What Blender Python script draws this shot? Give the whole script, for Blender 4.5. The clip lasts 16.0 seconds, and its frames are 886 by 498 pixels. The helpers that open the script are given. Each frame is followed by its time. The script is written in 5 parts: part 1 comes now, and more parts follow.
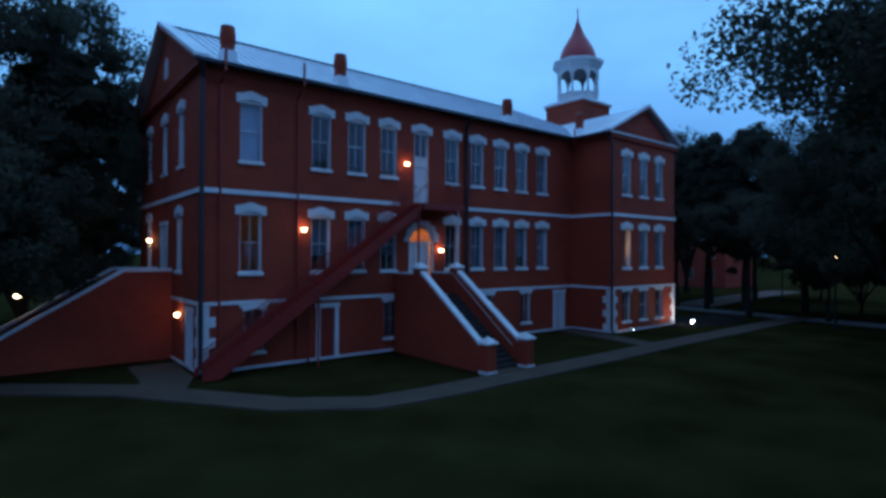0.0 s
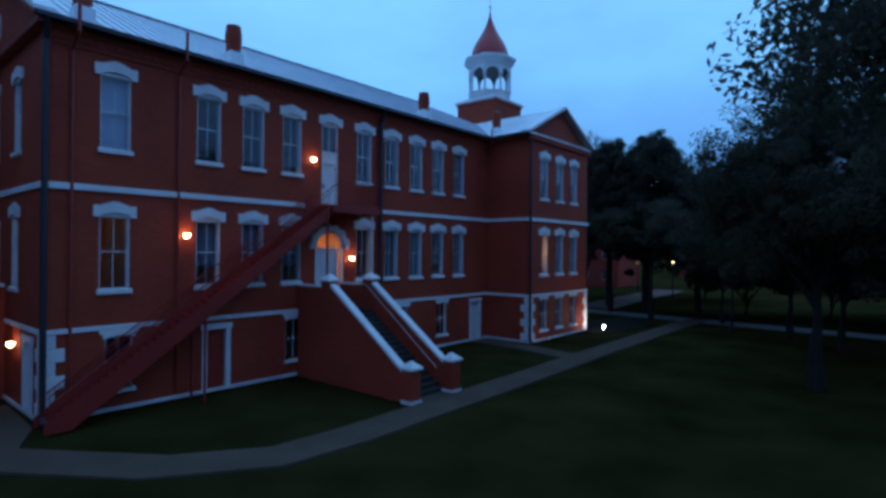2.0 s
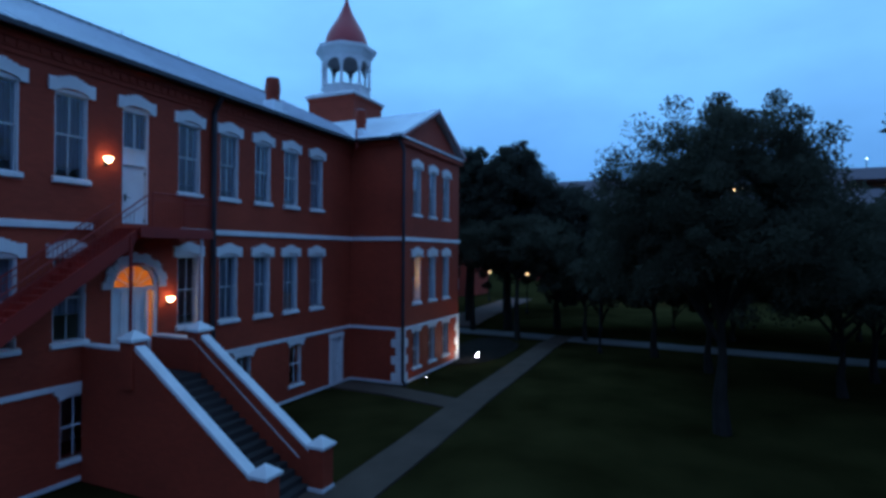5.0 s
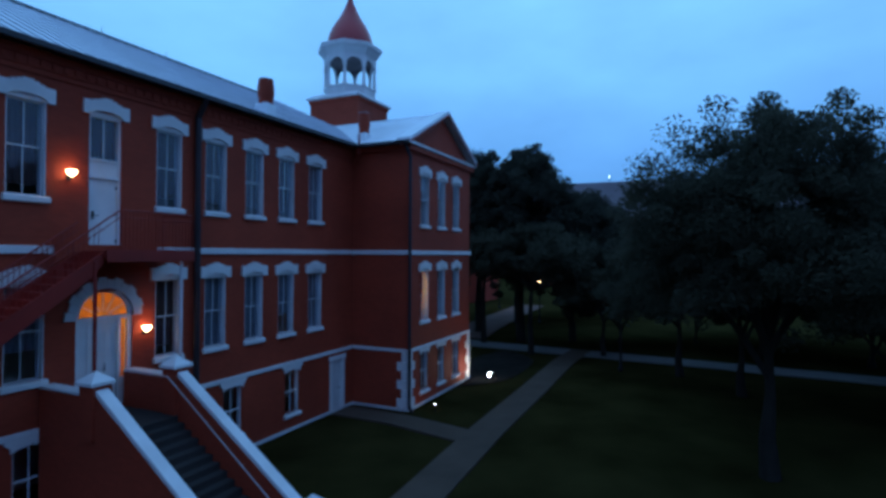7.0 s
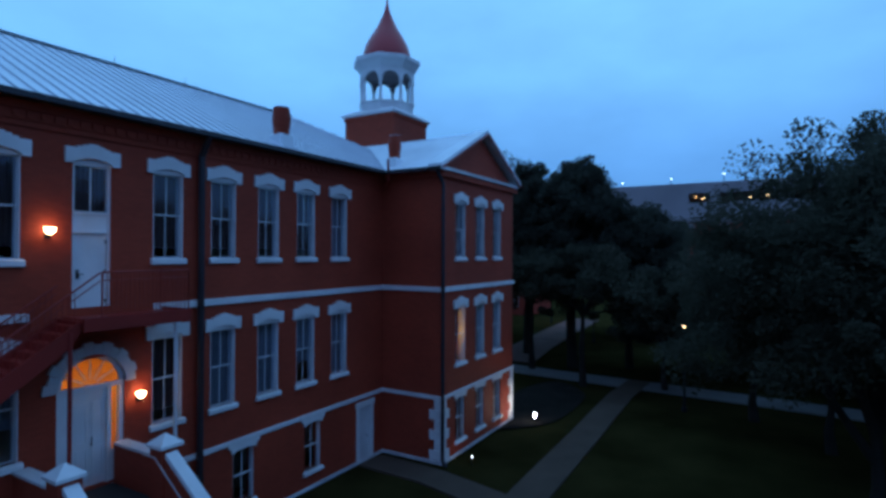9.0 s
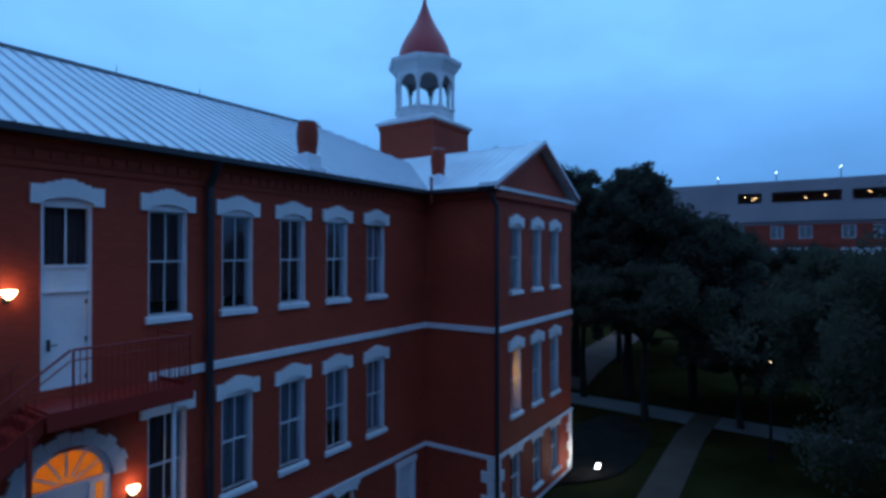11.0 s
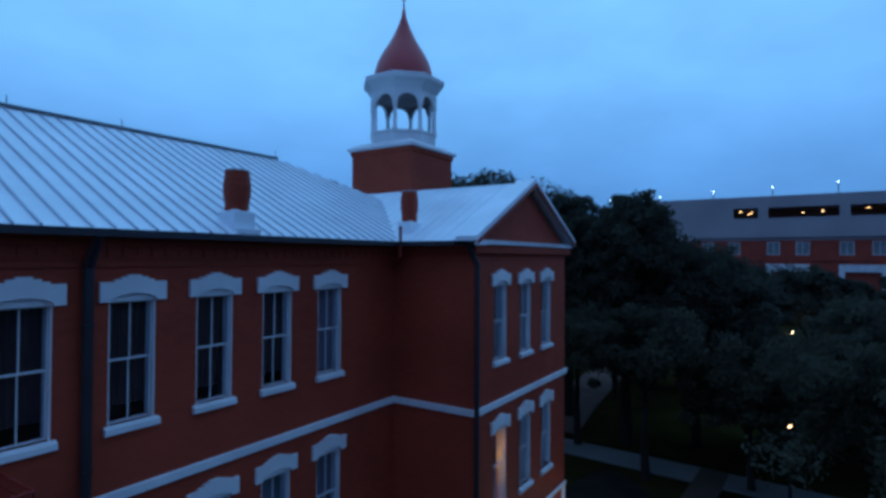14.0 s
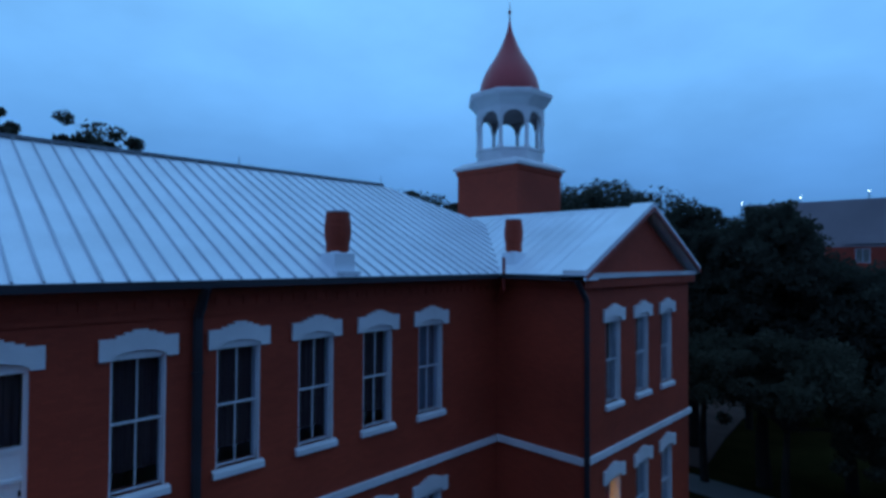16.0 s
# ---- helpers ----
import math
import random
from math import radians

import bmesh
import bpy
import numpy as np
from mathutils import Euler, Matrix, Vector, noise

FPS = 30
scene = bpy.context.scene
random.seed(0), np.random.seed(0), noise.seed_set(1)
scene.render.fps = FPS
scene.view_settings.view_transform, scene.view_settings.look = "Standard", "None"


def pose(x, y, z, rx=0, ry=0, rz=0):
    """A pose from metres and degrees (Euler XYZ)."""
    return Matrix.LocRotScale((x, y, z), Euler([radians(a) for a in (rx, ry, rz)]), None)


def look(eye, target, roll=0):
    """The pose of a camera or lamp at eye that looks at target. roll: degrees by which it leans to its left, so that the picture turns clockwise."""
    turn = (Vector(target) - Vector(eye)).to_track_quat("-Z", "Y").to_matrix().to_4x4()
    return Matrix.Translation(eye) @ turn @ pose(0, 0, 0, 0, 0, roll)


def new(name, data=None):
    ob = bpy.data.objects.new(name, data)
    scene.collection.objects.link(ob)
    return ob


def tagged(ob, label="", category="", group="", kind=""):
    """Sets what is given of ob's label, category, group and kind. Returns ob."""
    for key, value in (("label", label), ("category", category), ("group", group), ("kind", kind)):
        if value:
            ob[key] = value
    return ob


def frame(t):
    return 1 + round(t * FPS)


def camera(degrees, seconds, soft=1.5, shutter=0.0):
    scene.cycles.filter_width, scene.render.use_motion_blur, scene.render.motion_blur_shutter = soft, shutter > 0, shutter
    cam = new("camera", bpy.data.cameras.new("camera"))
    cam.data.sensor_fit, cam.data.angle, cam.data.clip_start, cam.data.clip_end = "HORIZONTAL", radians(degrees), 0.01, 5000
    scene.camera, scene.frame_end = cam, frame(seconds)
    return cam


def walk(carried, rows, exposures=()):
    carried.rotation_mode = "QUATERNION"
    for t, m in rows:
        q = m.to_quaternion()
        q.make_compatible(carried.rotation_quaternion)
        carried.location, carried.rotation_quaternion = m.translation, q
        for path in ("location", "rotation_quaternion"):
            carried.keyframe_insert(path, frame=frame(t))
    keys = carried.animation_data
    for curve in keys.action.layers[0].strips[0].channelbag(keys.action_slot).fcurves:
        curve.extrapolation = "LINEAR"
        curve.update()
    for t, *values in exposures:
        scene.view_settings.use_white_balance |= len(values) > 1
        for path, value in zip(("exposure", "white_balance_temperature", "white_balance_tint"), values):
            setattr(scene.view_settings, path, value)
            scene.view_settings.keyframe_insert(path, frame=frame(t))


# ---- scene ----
cam = camera(78.0, 16.0, soft=3.3)
PATH = [
    (0, (-7.859, -24.019, 5.102), (-6.608, -22.459, 5.12), 0.3),
    (0.1, (-7.821, -23.924, 5.124), (-6.505, -22.419, 5.143), 0.32),
    (0.2, (-7.785, -23.829, 5.146), (-6.418, -22.369, 5.165), 0.34),
    (0.3, (-7.747, -23.734, 5.167), (-6.341, -22.313, 5.187), 0.36),
    (0.4, (-7.707, -23.64, 5.191), (-6.298, -22.221, 5.211), 0.38),
    (0.5, (-7.661, -23.546, 5.218), (-6.25, -22.128, 5.238), 0.4),
    (1, (-7.364, -23.083, 5.393), (-5.954, -21.664, 5.403), 0.3),
    (1.5, (-6.882, -22.133, 5.596), (-5.483, -20.704, 5.609), 0.3),
    (1.9, (-6.616, -21.318, 5.666), (-5.152, -19.956, 5.675), 0.46),
    (2, (-6.543, -21.112, 5.687), (-5.02, -19.816, 5.695), 0.5),
    (2.1, (-6.458, -20.902, 5.713), (-4.852, -19.71, 5.722), 0.54),
    (2.2, (-6.366, -20.687, 5.742), (-4.667, -19.632, 5.752), 0.58),
    (2.3, (-6.271, -20.474, 5.774), (-4.505, -19.534, 5.785), 0.62),
    (2.4, (-6.174, -20.269, 5.807), (-4.366, -19.415, 5.819), 0.66),
    (2.5, (-6.081, -20.08, 5.842), (-4.244, -19.289, 5.855), 0.7),
    (3, (-5.635, -19.318, 6.038), (-3.785, -18.557, 6.052), 0.7),
    (3.5, (-4.977, -18.618, 6.162), (-3.135, -17.839, 6.175), 0.6),
    (4, (-4.248, -17.948, 6.485), (-2.411, -17.156, 6.497), 0.5),
    (4.5, (-3.435, -17.288, 6.771), (-1.602, -16.49, 6.786), 0.4),
    (7, (-0.64, -15.754, 7.667), (1.179, -14.922, 7.685), 0.3),
    (7.5, (-0.046, -15.644, 8.03), (1.768, -14.801, 8.056), 0.2),
    (8, (0.514, -15.612, 8.486), (2.324, -14.763, 8.509), 0.2),
    (8.5, (1.252, -15.577, 8.942), (3.059, -14.72, 8.956), 0.2),
    (8.6, (1.403, -15.551, 9.023), (3.207, -14.689, 9.037), 0.2),
    (8.7, (1.555, -15.519, 9.1), (3.355, -14.648, 9.115), 0.2),
    (8.8, (1.707, -15.481, 9.175), (3.49, -14.576, 9.19), 0.2),
    (8.9, (1.858, -15.437, 9.249), (3.62, -14.491, 9.264), 0.2),
    (9, (2.007, -15.388, 9.322), (3.735, -14.38, 9.338), 0.2),
    (9.1, (2.153, -15.329, 9.396), (3.835, -14.247, 9.412), 0.19),
    (9.2, (2.297, -15.255, 9.469), (3.957, -14.139, 9.485), 0.18),
    (11.5, (5.23, -12.369, 10.914), (6.902, -11.271, 10.928), -0.0),
    (12, (5.836, -12.126, 11.157), (7.508, -11.03, 11.175), 0.1),
    (12.5, (6.563, -11.777, 11.444), (8.237, -10.683, 11.467), 0.1),
    (13, (7.143, -11.548, 11.713), (8.821, -10.46, 11.745), 0.2),
    (13.5, (7.562, -11.617, 12.091), (9.238, -10.527, 12.124), 0.1),
    (14, (7.86, -11.573, 12.571), (9.543, -10.494, 12.602), 0.3),
    (14.5, (8.144, -11.48, 12.957), (9.818, -10.385, 12.993), 0.3),
    (15, (8.345, -11.388, 13.083), (10.022, -10.299, 13.123), 0.2),
    (15.5, (8.484, -11.395, 13.334), (10.132, -10.261, 13.368), 0.3),
    (15.6, (8.509, -11.383, 13.374), (10.119, -10.197, 13.409), 0.3),
    (15.7, (8.533, -11.365, 13.411), (10.099, -10.122, 13.446), 0.3),
    (15.8, (8.556, -11.345, 13.445), (10.093, -10.065, 13.482), 0.3),
    (15.9, (8.579, -11.323, 13.478), (10.065, -9.986, 13.517), 0.3),
    (16, (8.602, -11.303, 13.513), (10.034, -9.908, 13.553), 0.3),
]
walk(cam, [(t, look(eye, target, roll)) for t, eye, target, roll in PATH], exposures=[(0, 0.22), (2, 0.25), (4.5, 0.31), (7, 0.25), (9, 0.22), (12.5, 0.2), (16, 0.03)])

# ---- world and light ----
world = bpy.data.worlds.new("dusk_sky")
scene.world = world
world.use_nodes = True
wn, wl = world.node_tree.nodes, world.node_tree.links
bg = wn["Background"]
tc = wn.new("ShaderNodeTexCoord")
sep = wn.new("ShaderNodeSeparateXYZ")
wl.new(tc.outputs["Generated"], sep.inputs[0])
ramp = wn.new("ShaderNodeValToRGB")
ramp.color_ramp.elements[0].position, ramp.color_ramp.elements[0].color = 0.0, (0.050, 0.165, 0.42, 1)
ramp.color_ramp.elements[1].position, ramp.color_ramp.elements[1].color = 0.5, (0.195, 0.53, 1.02, 1)
e = ramp.color_ramp.elements.new(0.16)
e.color = (0.100, 0.305, 0.70, 1)
e = ramp.color_ramp.elements.new(0.3)
e.color = (0.155, 0.445, 0.92, 1)
wl.new(sep.outputs["Z"], ramp.inputs[0])
stretch = wn.new("ShaderNodeMapping")
stretch.inputs["Scale"].default_value = (1.5, 1.5, 3.2)
wl.new(tc.outputs["Generated"], stretch.inputs[0])
cl = wn.new("ShaderNodeTexNoise")
cl.inputs["Scale"].default_value, cl.inputs["Detail"].default_value, cl.inputs["Roughness"].default_value = 2.2, 5, 0.5
wl.new(stretch.outputs[0], cl.inputs[0])
clr = wn.new("ShaderNodeMapRange")
clr.inputs[1].default_value, clr.inputs[2].default_value, clr.inputs[3].default_value, clr.inputs[4].default_value = 0.3, 0.7, 0.88, 1.12
wl.new(cl.outputs[0], clr.inputs[0])
mulc = wn.new("ShaderNodeVectorMath")
mulc.operation = "SCALE"
wl.new(ramp.outputs[0], mulc.inputs[0])
wl.new(clr.outputs[0], mulc.inputs[3])
# the afterglow: brighter towards one side of the sky, dim on the other
glow = wn.new("ShaderNodeVectorMath")
glow.operation = "DOT_PRODUCT"
glow.inputs[1].default_value = (0.79, 0.61, 0.0)
wl.new(tc.outputs["Generated"], glow.inputs[0])
gr = wn.new("ShaderNodeMapRange")
gr.interpolation_type = "SMOOTHSTEP"
gr.inputs[1].default_value, gr.inputs[2].default_value = -0.7, 0.75
side = wn.new("ShaderNodeMix")
side.data_type = "RGBA"
side.inputs["A"].default_value, side.inputs["B"].default_value = (0.73, 0.57, 0.66, 1), (1.08, 1.08, 1.08, 1)
wl.new(glow.outputs["Value"], gr.inputs[0])
wl.new(gr.outputs[0], side.inputs["Factor"])
mulg = wn.new("ShaderNodeVectorMath")
mulg.operation = "MULTIPLY"
wl.new(mulc.outputs[0], mulg.inputs[0])
wl.new(side.outputs["Result"], mulg.inputs[1])
wl.new(mulg.outputs[0], bg.inputs[0])
bg.inputs[1].default_value = 1.0


def lamp(name, place, power, colour, size=0.05):
    d = bpy.data.lights.new(name, "POINT")
    d.energy, d.color, d.shadow_soft_size = power, colour, size
    ob = new(name, d)
    ob.location = place
    return ob


# ---- materials ----
def principled(name, colour, rough=0.7, metal=0.0, vary=0.15, scale=3.0, fine=40.0, bump=0.15, dist=0.01, spec=0.5):
    """A surface with two scales of tone and a fine relief, in world metres."""
    m = bpy.data.materials.new(name)
    m.use_nodes = True
    n, l = m.node_tree.nodes, m.node_tree.links
    b = n["Principled BSDF"]
    b.inputs["Roughness"].default_value, b.inputs["Metallic"].default_value = rough, metal
    b.inputs["Specular IOR Level"].default_value = spec
    geo = n.new("ShaderNodeNewGeometry")
    big, small = n.new("ShaderNodeTexNoise"), n.new("ShaderNodeTexNoise")
    big.inputs["Scale"].default_value, big.inputs["Detail"].default_value = scale * 0.25, 6
    small.inputs["Scale"].default_value, small.inputs["Detail"].default_value = fine, 4
    l.new(geo.outputs["Position"], big.inputs[0])
    l.new(geo.outputs["Position"], small.inputs[0])
    add = n.new("ShaderNodeMath")
    add.operation = "MULTIPLY_ADD"
    add.inputs[1].default_value = 0.4
    l.new(small.outputs[0], add.inputs[0])
    l.new(big.outputs[0], add.inputs[2])
    rg = n.new("ShaderNodeMapRange")
    rg.inputs[1].default_value, rg.inputs[2].default_value = 0.45, 0.95
    rg.inputs[3].default_value, rg.inputs[4].default_value = 1 - vary, 1 + vary
    l.new(add.outputs[0], rg.inputs[0])
    mul = n.new("ShaderNodeVectorMath")
    mul.operation = "SCALE"
    mul.inputs[0].default_value = colour[:3]
    l.new(rg.outputs[0], mul.inputs[3])
    l.new(mul.outputs[0], b.inputs["Base Color"])
    bp = n.new("ShaderNodeBump")
    bp.inputs["Strength"].default_value, bp.inputs["Distance"].default_value = bump, dist
    l.new(small.outputs[0], bp.inputs["Height"])
    l.new(bp.outputs[0], b.inputs["Normal"])
    return m


def brickwork(name, colour, mortar, vary=0.2):
    """Painted brickwork laid in courses, the same on walls that face either way."""
    m = principled(name, colour, 0.75, 0, vary, 1.6, 25, 0.2, 0.004, 0.3)
    n, l = m.node_tree.nodes, m.node_tree.links
    b = n["Principled BSDF"]
    geo = n.new("ShaderNodeNewGeometry")
    s = n.new("ShaderNodeSeparateXYZ")
    l.new(geo.outputs["Position"], s.inputs[0])
    a = n.new("ShaderNodeMath")
    l.new(s.outputs["X"], a.inputs[0])
    l.new(s.outputs["Y"], a.inputs[1])
    c = n.new("ShaderNodeCombineXYZ")
    l.new(a.outputs[0], c.inputs[0])
    l.new(s.outputs["Z"], c.inputs[1])
    t = n.new("ShaderNodeTexBrick")
    t.inputs["Scale"].default_value = 1.0
    t.inputs["Brick Width"].default_value, t.inputs["Row Height"].default_value = 0.215, 0.075
    t.inputs["Mortar Size"].default_value, t.inputs["Mortar Smooth"].default_value = 0.006, 0.3
    t.inputs["Color1"].default_value = (1.08, 1.08, 1.08, 1)
    t.inputs["Color2"].default_value = (0.9, 0.9, 0.9, 1)
    t.inputs["Mortar"].default_value = (mortar, mortar, mortar, 1)
    l.new(c.outputs[0], t.inputs["Vector"])
    old = b.inputs["Base Color"].links[0].from_socket
    mx = n.new("ShaderNodeVectorMath")
    mx.operation = "MULTIPLY"
    l.new(old, mx.inputs[0])
    l.new(t.outputs["Color"], mx.inputs[1])
    l.new(mx.outputs[0], b.inputs["Base Color"])
    inv = n.new("ShaderNodeMath")
    inv.operation = "SUBTRACT"
    inv.inputs[0].default_value = 1.0
    l.new(t.outputs["Fac"], inv.inputs[1])
    bp = n.new("ShaderNodeBump")
    bp.inputs["Strength"].default_value, bp.inputs["Distance"].default_value = 0.6, 0.006
    l.new(inv.outputs[0], bp.inputs["Height"])
    l.new(b.inputs["Normal"].links[0].from_socket, bp.inputs["Normal"])
    l.new(bp.outputs[0], b.inputs["Normal"])
    return m


def glowing(name, colour, strength):
    m = bpy.data.materials.new(name)
    m.use_nodes = True
    b = m.node_tree.nodes["Principled BSDF"]
    b.inputs["Base Color"].default_value = (*colour, 1)
    b.inputs["Emission Color"].default_value = (*colour, 1)
    b.inputs["Emission Strength"].default_value = strength
    return m


def pane_glass(name, tint=(0.9, 0.95, 1.0), wave=0.25):
    m = bpy.data.materials.new(name)
    m.use_nodes = True
    n, l = m.node_tree.nodes, m.node_tree.links
    n.remove(n["Principled BSDF"])
    out = n["Material Output"]
    tr, gl, mix, fr = n.new("ShaderNodeBsdfTransparent"), n.new("ShaderNodeBsdfGlossy"), n.new("ShaderNodeMixShader"), n.new("ShaderNodeLayerWeight")
    tr.inputs[0].default_value = (*tint, 1)
    gl.inputs["Roughness"].default_value = 0.02
    fr.inputs[0].default_value = 0.5
    pw, ma = n.new("ShaderNodeMath"), n.new("ShaderNodeMath")
    pw.operation, pw.inputs[1].default_value = "POWER", 4.0
    ma.operation, ma.inputs[1].default_value, ma.inputs[2].default_value = "MULTIPLY_ADD", 0.8, 0.05
    l.new(fr.outputs["Facing"], pw.inputs[0])
    l.new(pw.outputs[0], ma.inputs[0])
    geo, no, bp = n.new("ShaderNodeNewGeometry"), n.new("ShaderNodeTexNoise"), n.new("ShaderNodeBump")
    no.inputs["Scale"].default_value = 1.8
    l.new(geo.outputs["Position"], no.inputs[0])
    l.new(no.outputs[0], bp.inputs["Height"])
    bp.inputs["Strength"].default_value, bp.inputs["Distance"].default_value = wave, 0.02
    l.new(bp.outputs[0], gl.inputs["Normal"])
    l.new(ma.outputs[0], mix.inputs[0])
    l.new(tr.outputs[0], mix.inputs[1])
    l.new(gl.outputs[0], mix.inputs[2])
    l.new(mix.outputs[0], out.inputs[0])
    return m


def frosted(name, colour, clear=0.25):
    """Obscured glass that takes up the light of the room behind it."""
    m = bpy.data.materials.new(name)
    m.use_nodes = True
    n, l = m.node_tree.nodes, m.node_tree.links
    n.remove(n["Principled BSDF"])
    tl, tr, mix = n.new("ShaderNodeBsdfTranslucent"), n.new("ShaderNodeBsdfTransparent"), n.new("ShaderNodeMixShader")
    gl, mix2 = n.new("ShaderNodeBsdfGlossy"), n.new("ShaderNodeMixShader")
    geo, no, rg = n.new("ShaderNodeNewGeometry"), n.new("ShaderNodeTexNoise"), n.new("ShaderNodeVectorMath")
    no.inputs["Scale"].default_value = 6.0
    l.new(geo.outputs["Position"], no.inputs[0])
    rg.operation = "SCALE"
    rg.inputs[0].default_value = colour
    mr = n.new("ShaderNodeMapRange")
    mr.inputs[3].default_value, mr.inputs[4].default_value = 0.8, 1.1
    l.new(no.outputs[0], mr.inputs[0])
    l.new(mr.outputs[0], rg.inputs[3])
    l.new(rg.outputs[0], tl.inputs[0])
    tr.inputs[0].default_value = (*colour, 1)
    gl.inputs["Roughness"].default_value = 0.15
    mix.inputs[0].default_value, mix2.inputs[0].default_value = clear, 0.06
    l.new(tl.outputs[0], mix.inputs[1])
    l.new(tr.outputs[0], mix.inputs[2])
    l.new(mix.outputs[0], mix2.inputs[1])
    l.new(gl.outputs[0], mix2.inputs[2])
    l.new(mix2.outputs[0], n["Material Output"].inputs[0])
    return m


def foliage(name, colour, scale):
    """Matt leaves that let part of the light through, their tone drifting from bough to bough."""
    m = principled(name, colour, 1.0, 0, 0.3, scale * 4, 5, 0.05, 0.004, 0.0)
    n, l = m.node_tree.nodes, m.node_tree.links
    b = n["Principled BSDF"]
    tl, mix = n.new("ShaderNodeBsdfTranslucent"), n.new("ShaderNodeMixShader")
    l.new(b.inputs["Base Color"].links[0].from_socket, tl.inputs[0])
    mix.inputs[0].default_value = 0.45
    l.new(b.outputs[0], mix.inputs[1])
    l.new(tl.outputs[0], mix.inputs[2])
    l.new(mix.outputs[0], n["Material Output"].inputs[0])
    return m


def lawn():
    m = principled("lawn", (0.034, 0.028, 0.0095), 1.0, 0, 0.45, 1.2, 60, 0.7, 0.03, 0.0)
    return m


RED = brickwork("painted_red_brick", (0.375, 0.053, 0.025), 0.86)
FAR_BRICK = brickwork("far_brick", (0.33, 0.05, 0.03), 1.1)
WHITE = principled("white_trim_paint", (0.76, 0.76, 0.76), 0.55, 0, 0.12, 4, 30, 0.15, 0.006)
WHITE_OLD = principled("weathered_white_paint", (0.62, 0.62, 0.63), 0.7, 0, 0.25, 3, 25, 0.25, 0.008)
ROOF = principled("galvanised_roof", (0.78, 0.83, 0.87), 0.42, 0.15, 0.1, 2.5, 20, 0.08, 0.004)
SEAM = principled("roof_seam", (0.48, 0.52, 0.58), 0.5, 0.3, 0.15, 3, 30, 0.1, 0.004)
GUTTER = principled("dark_gutter_metal", (0.03, 0.028, 0.035), 0.5, 0.2, 0.25, 4, 30, 0.1, 0.004)
GUTTER_GREY = principled("dark_ridge_metal", (0.10, 0.11, 0.13), 0.5, 0.3, 0.2, 3, 30, 0.1, 0.004)
WORN_STEEL = principled("worn_rail_paint", (0.5, 0.42, 0.4), 0.5, 0.2, 0.2, 4, 30, 0.1, 0.004)
PIPE_RED = principled("red_pipe_paint", (0.33, 0.035, 0.02), 0.5, 0, 0.15, 4, 30, 0.1, 0.004)
STEEL_RED = principled("red_steel_paint", (0.30, 0.026, 0.018), 0.45, 0, 0.2, 3, 25, 0.12, 0.004)
DOME = principled("red_dome_metal", (0.48, 0.065, 0.065), 0.42, 0.1, 0.15, 3, 20, 0.1, 0.005)
CONC = principled("concrete", (0.098, 0.068, 0.05), 0.9, 0, 0.22, 2.5, 30, 0.3, 0.01, 0.2)
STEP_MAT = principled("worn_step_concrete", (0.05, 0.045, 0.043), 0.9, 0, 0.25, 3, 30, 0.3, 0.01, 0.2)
MULCH = principled("dark_mulch", (0.022, 0.018, 0.014), 1.0, 0, 0.4, 3, 50, 0.8, 0.04, 0.1)
LAWN = lawn()
BARK = principled("bark", (0.035, 0.03, 0.025), 0.95, 0, 0.35, 4, 18, 0.9, 0.03, 0.2)
LEAF = foliage("leaves", (0.086, 0.084, 0.060), 0.9)
LEAF_FAR = foliage("far_leaves", (0.070, 0.070, 0.054), 0.5)
GLASS = pane_glass("old_window_glass")
GLASS_DOOR = frosted("fanlight_glass", (1.0, 0.72, 0.30))
ROOM = principled("dim_plaster", (0.52, 0.44, 0.38), 0.9, 0, 0.1)
ROOM_WARM = principled("warm_plaster", (0.75, 0.62, 0.40), 0.9, 0, 0.08)
# warm light of the garage windows, put into a tan colour
LIT_WINDOW_TAN = principled("lit_window_tan", (0.34, 0.27, 0.2), 0.8, 0, 0.1)
CURTAIN = principled("pale_curtain", (0.17, 0.17, 0.185), 0.9, 0, 0.12, 6, 30, 0.2, 0.01)
BLIND = principled("white_blind", (0.78, 0.78, 0.80), 0.8, 0, 0.06, 6, 30, 0.1, 0.005)
DRAPE_WARM = frosted("tan_curtain", (0.92, 0.46, 0.1), 0.0)
DRAPE_DARK = principled("dark_curtain", (0.085, 0.04, 0.036), 0.9, 0, 0.2, 6, 30, 0.2, 0.01)
DARK = principled("dark_iron", (0.015, 0.015, 0.017), 0.5, 0.4, 0.2)
# shade inside the open belfry, put into the base colour
BELFRY_SHADE = principled("belfry_shade", (0.21, 0.17, 0.18), 0.8, 0, 0.2)
BRONZE = principled("door_hardware", (0.06, 0.05, 0.045), 0.4, 0.7, 0.2)
BULB = glowing("lit_warm_glass", (1.0, 0.70, 0.40), 10.0)
BULB_COLD = glowing("lit_white_glass", (0.9, 0.97, 1.0), 30.0)
BULB_FAR = glowing("lit_far_warm_glass", (1.0, 0.62, 0.32), 6.0)
BULB_SKY = glowing("lit_deck_lamp_glass", (0.65, 0.95, 1.0), 5.0)
GARAGE = principled("garage_concrete", (0.36, 0.31, 0.32), 0.9, 0, 0.12, 0.6, 8, 0.1, 0.01)
ROAD = principled("pale_road", (0.20, 0.19, 0.185), 0.9, 0, 0.2, 1.5, 25, 0.3, 0.01, 0.2)
BRICK_WALK = principled("brick_paving", (0.13, 0.07, 0.058), 0.9, 0, 0.3, 2, 30, 0.3, 0.01, 0.2)


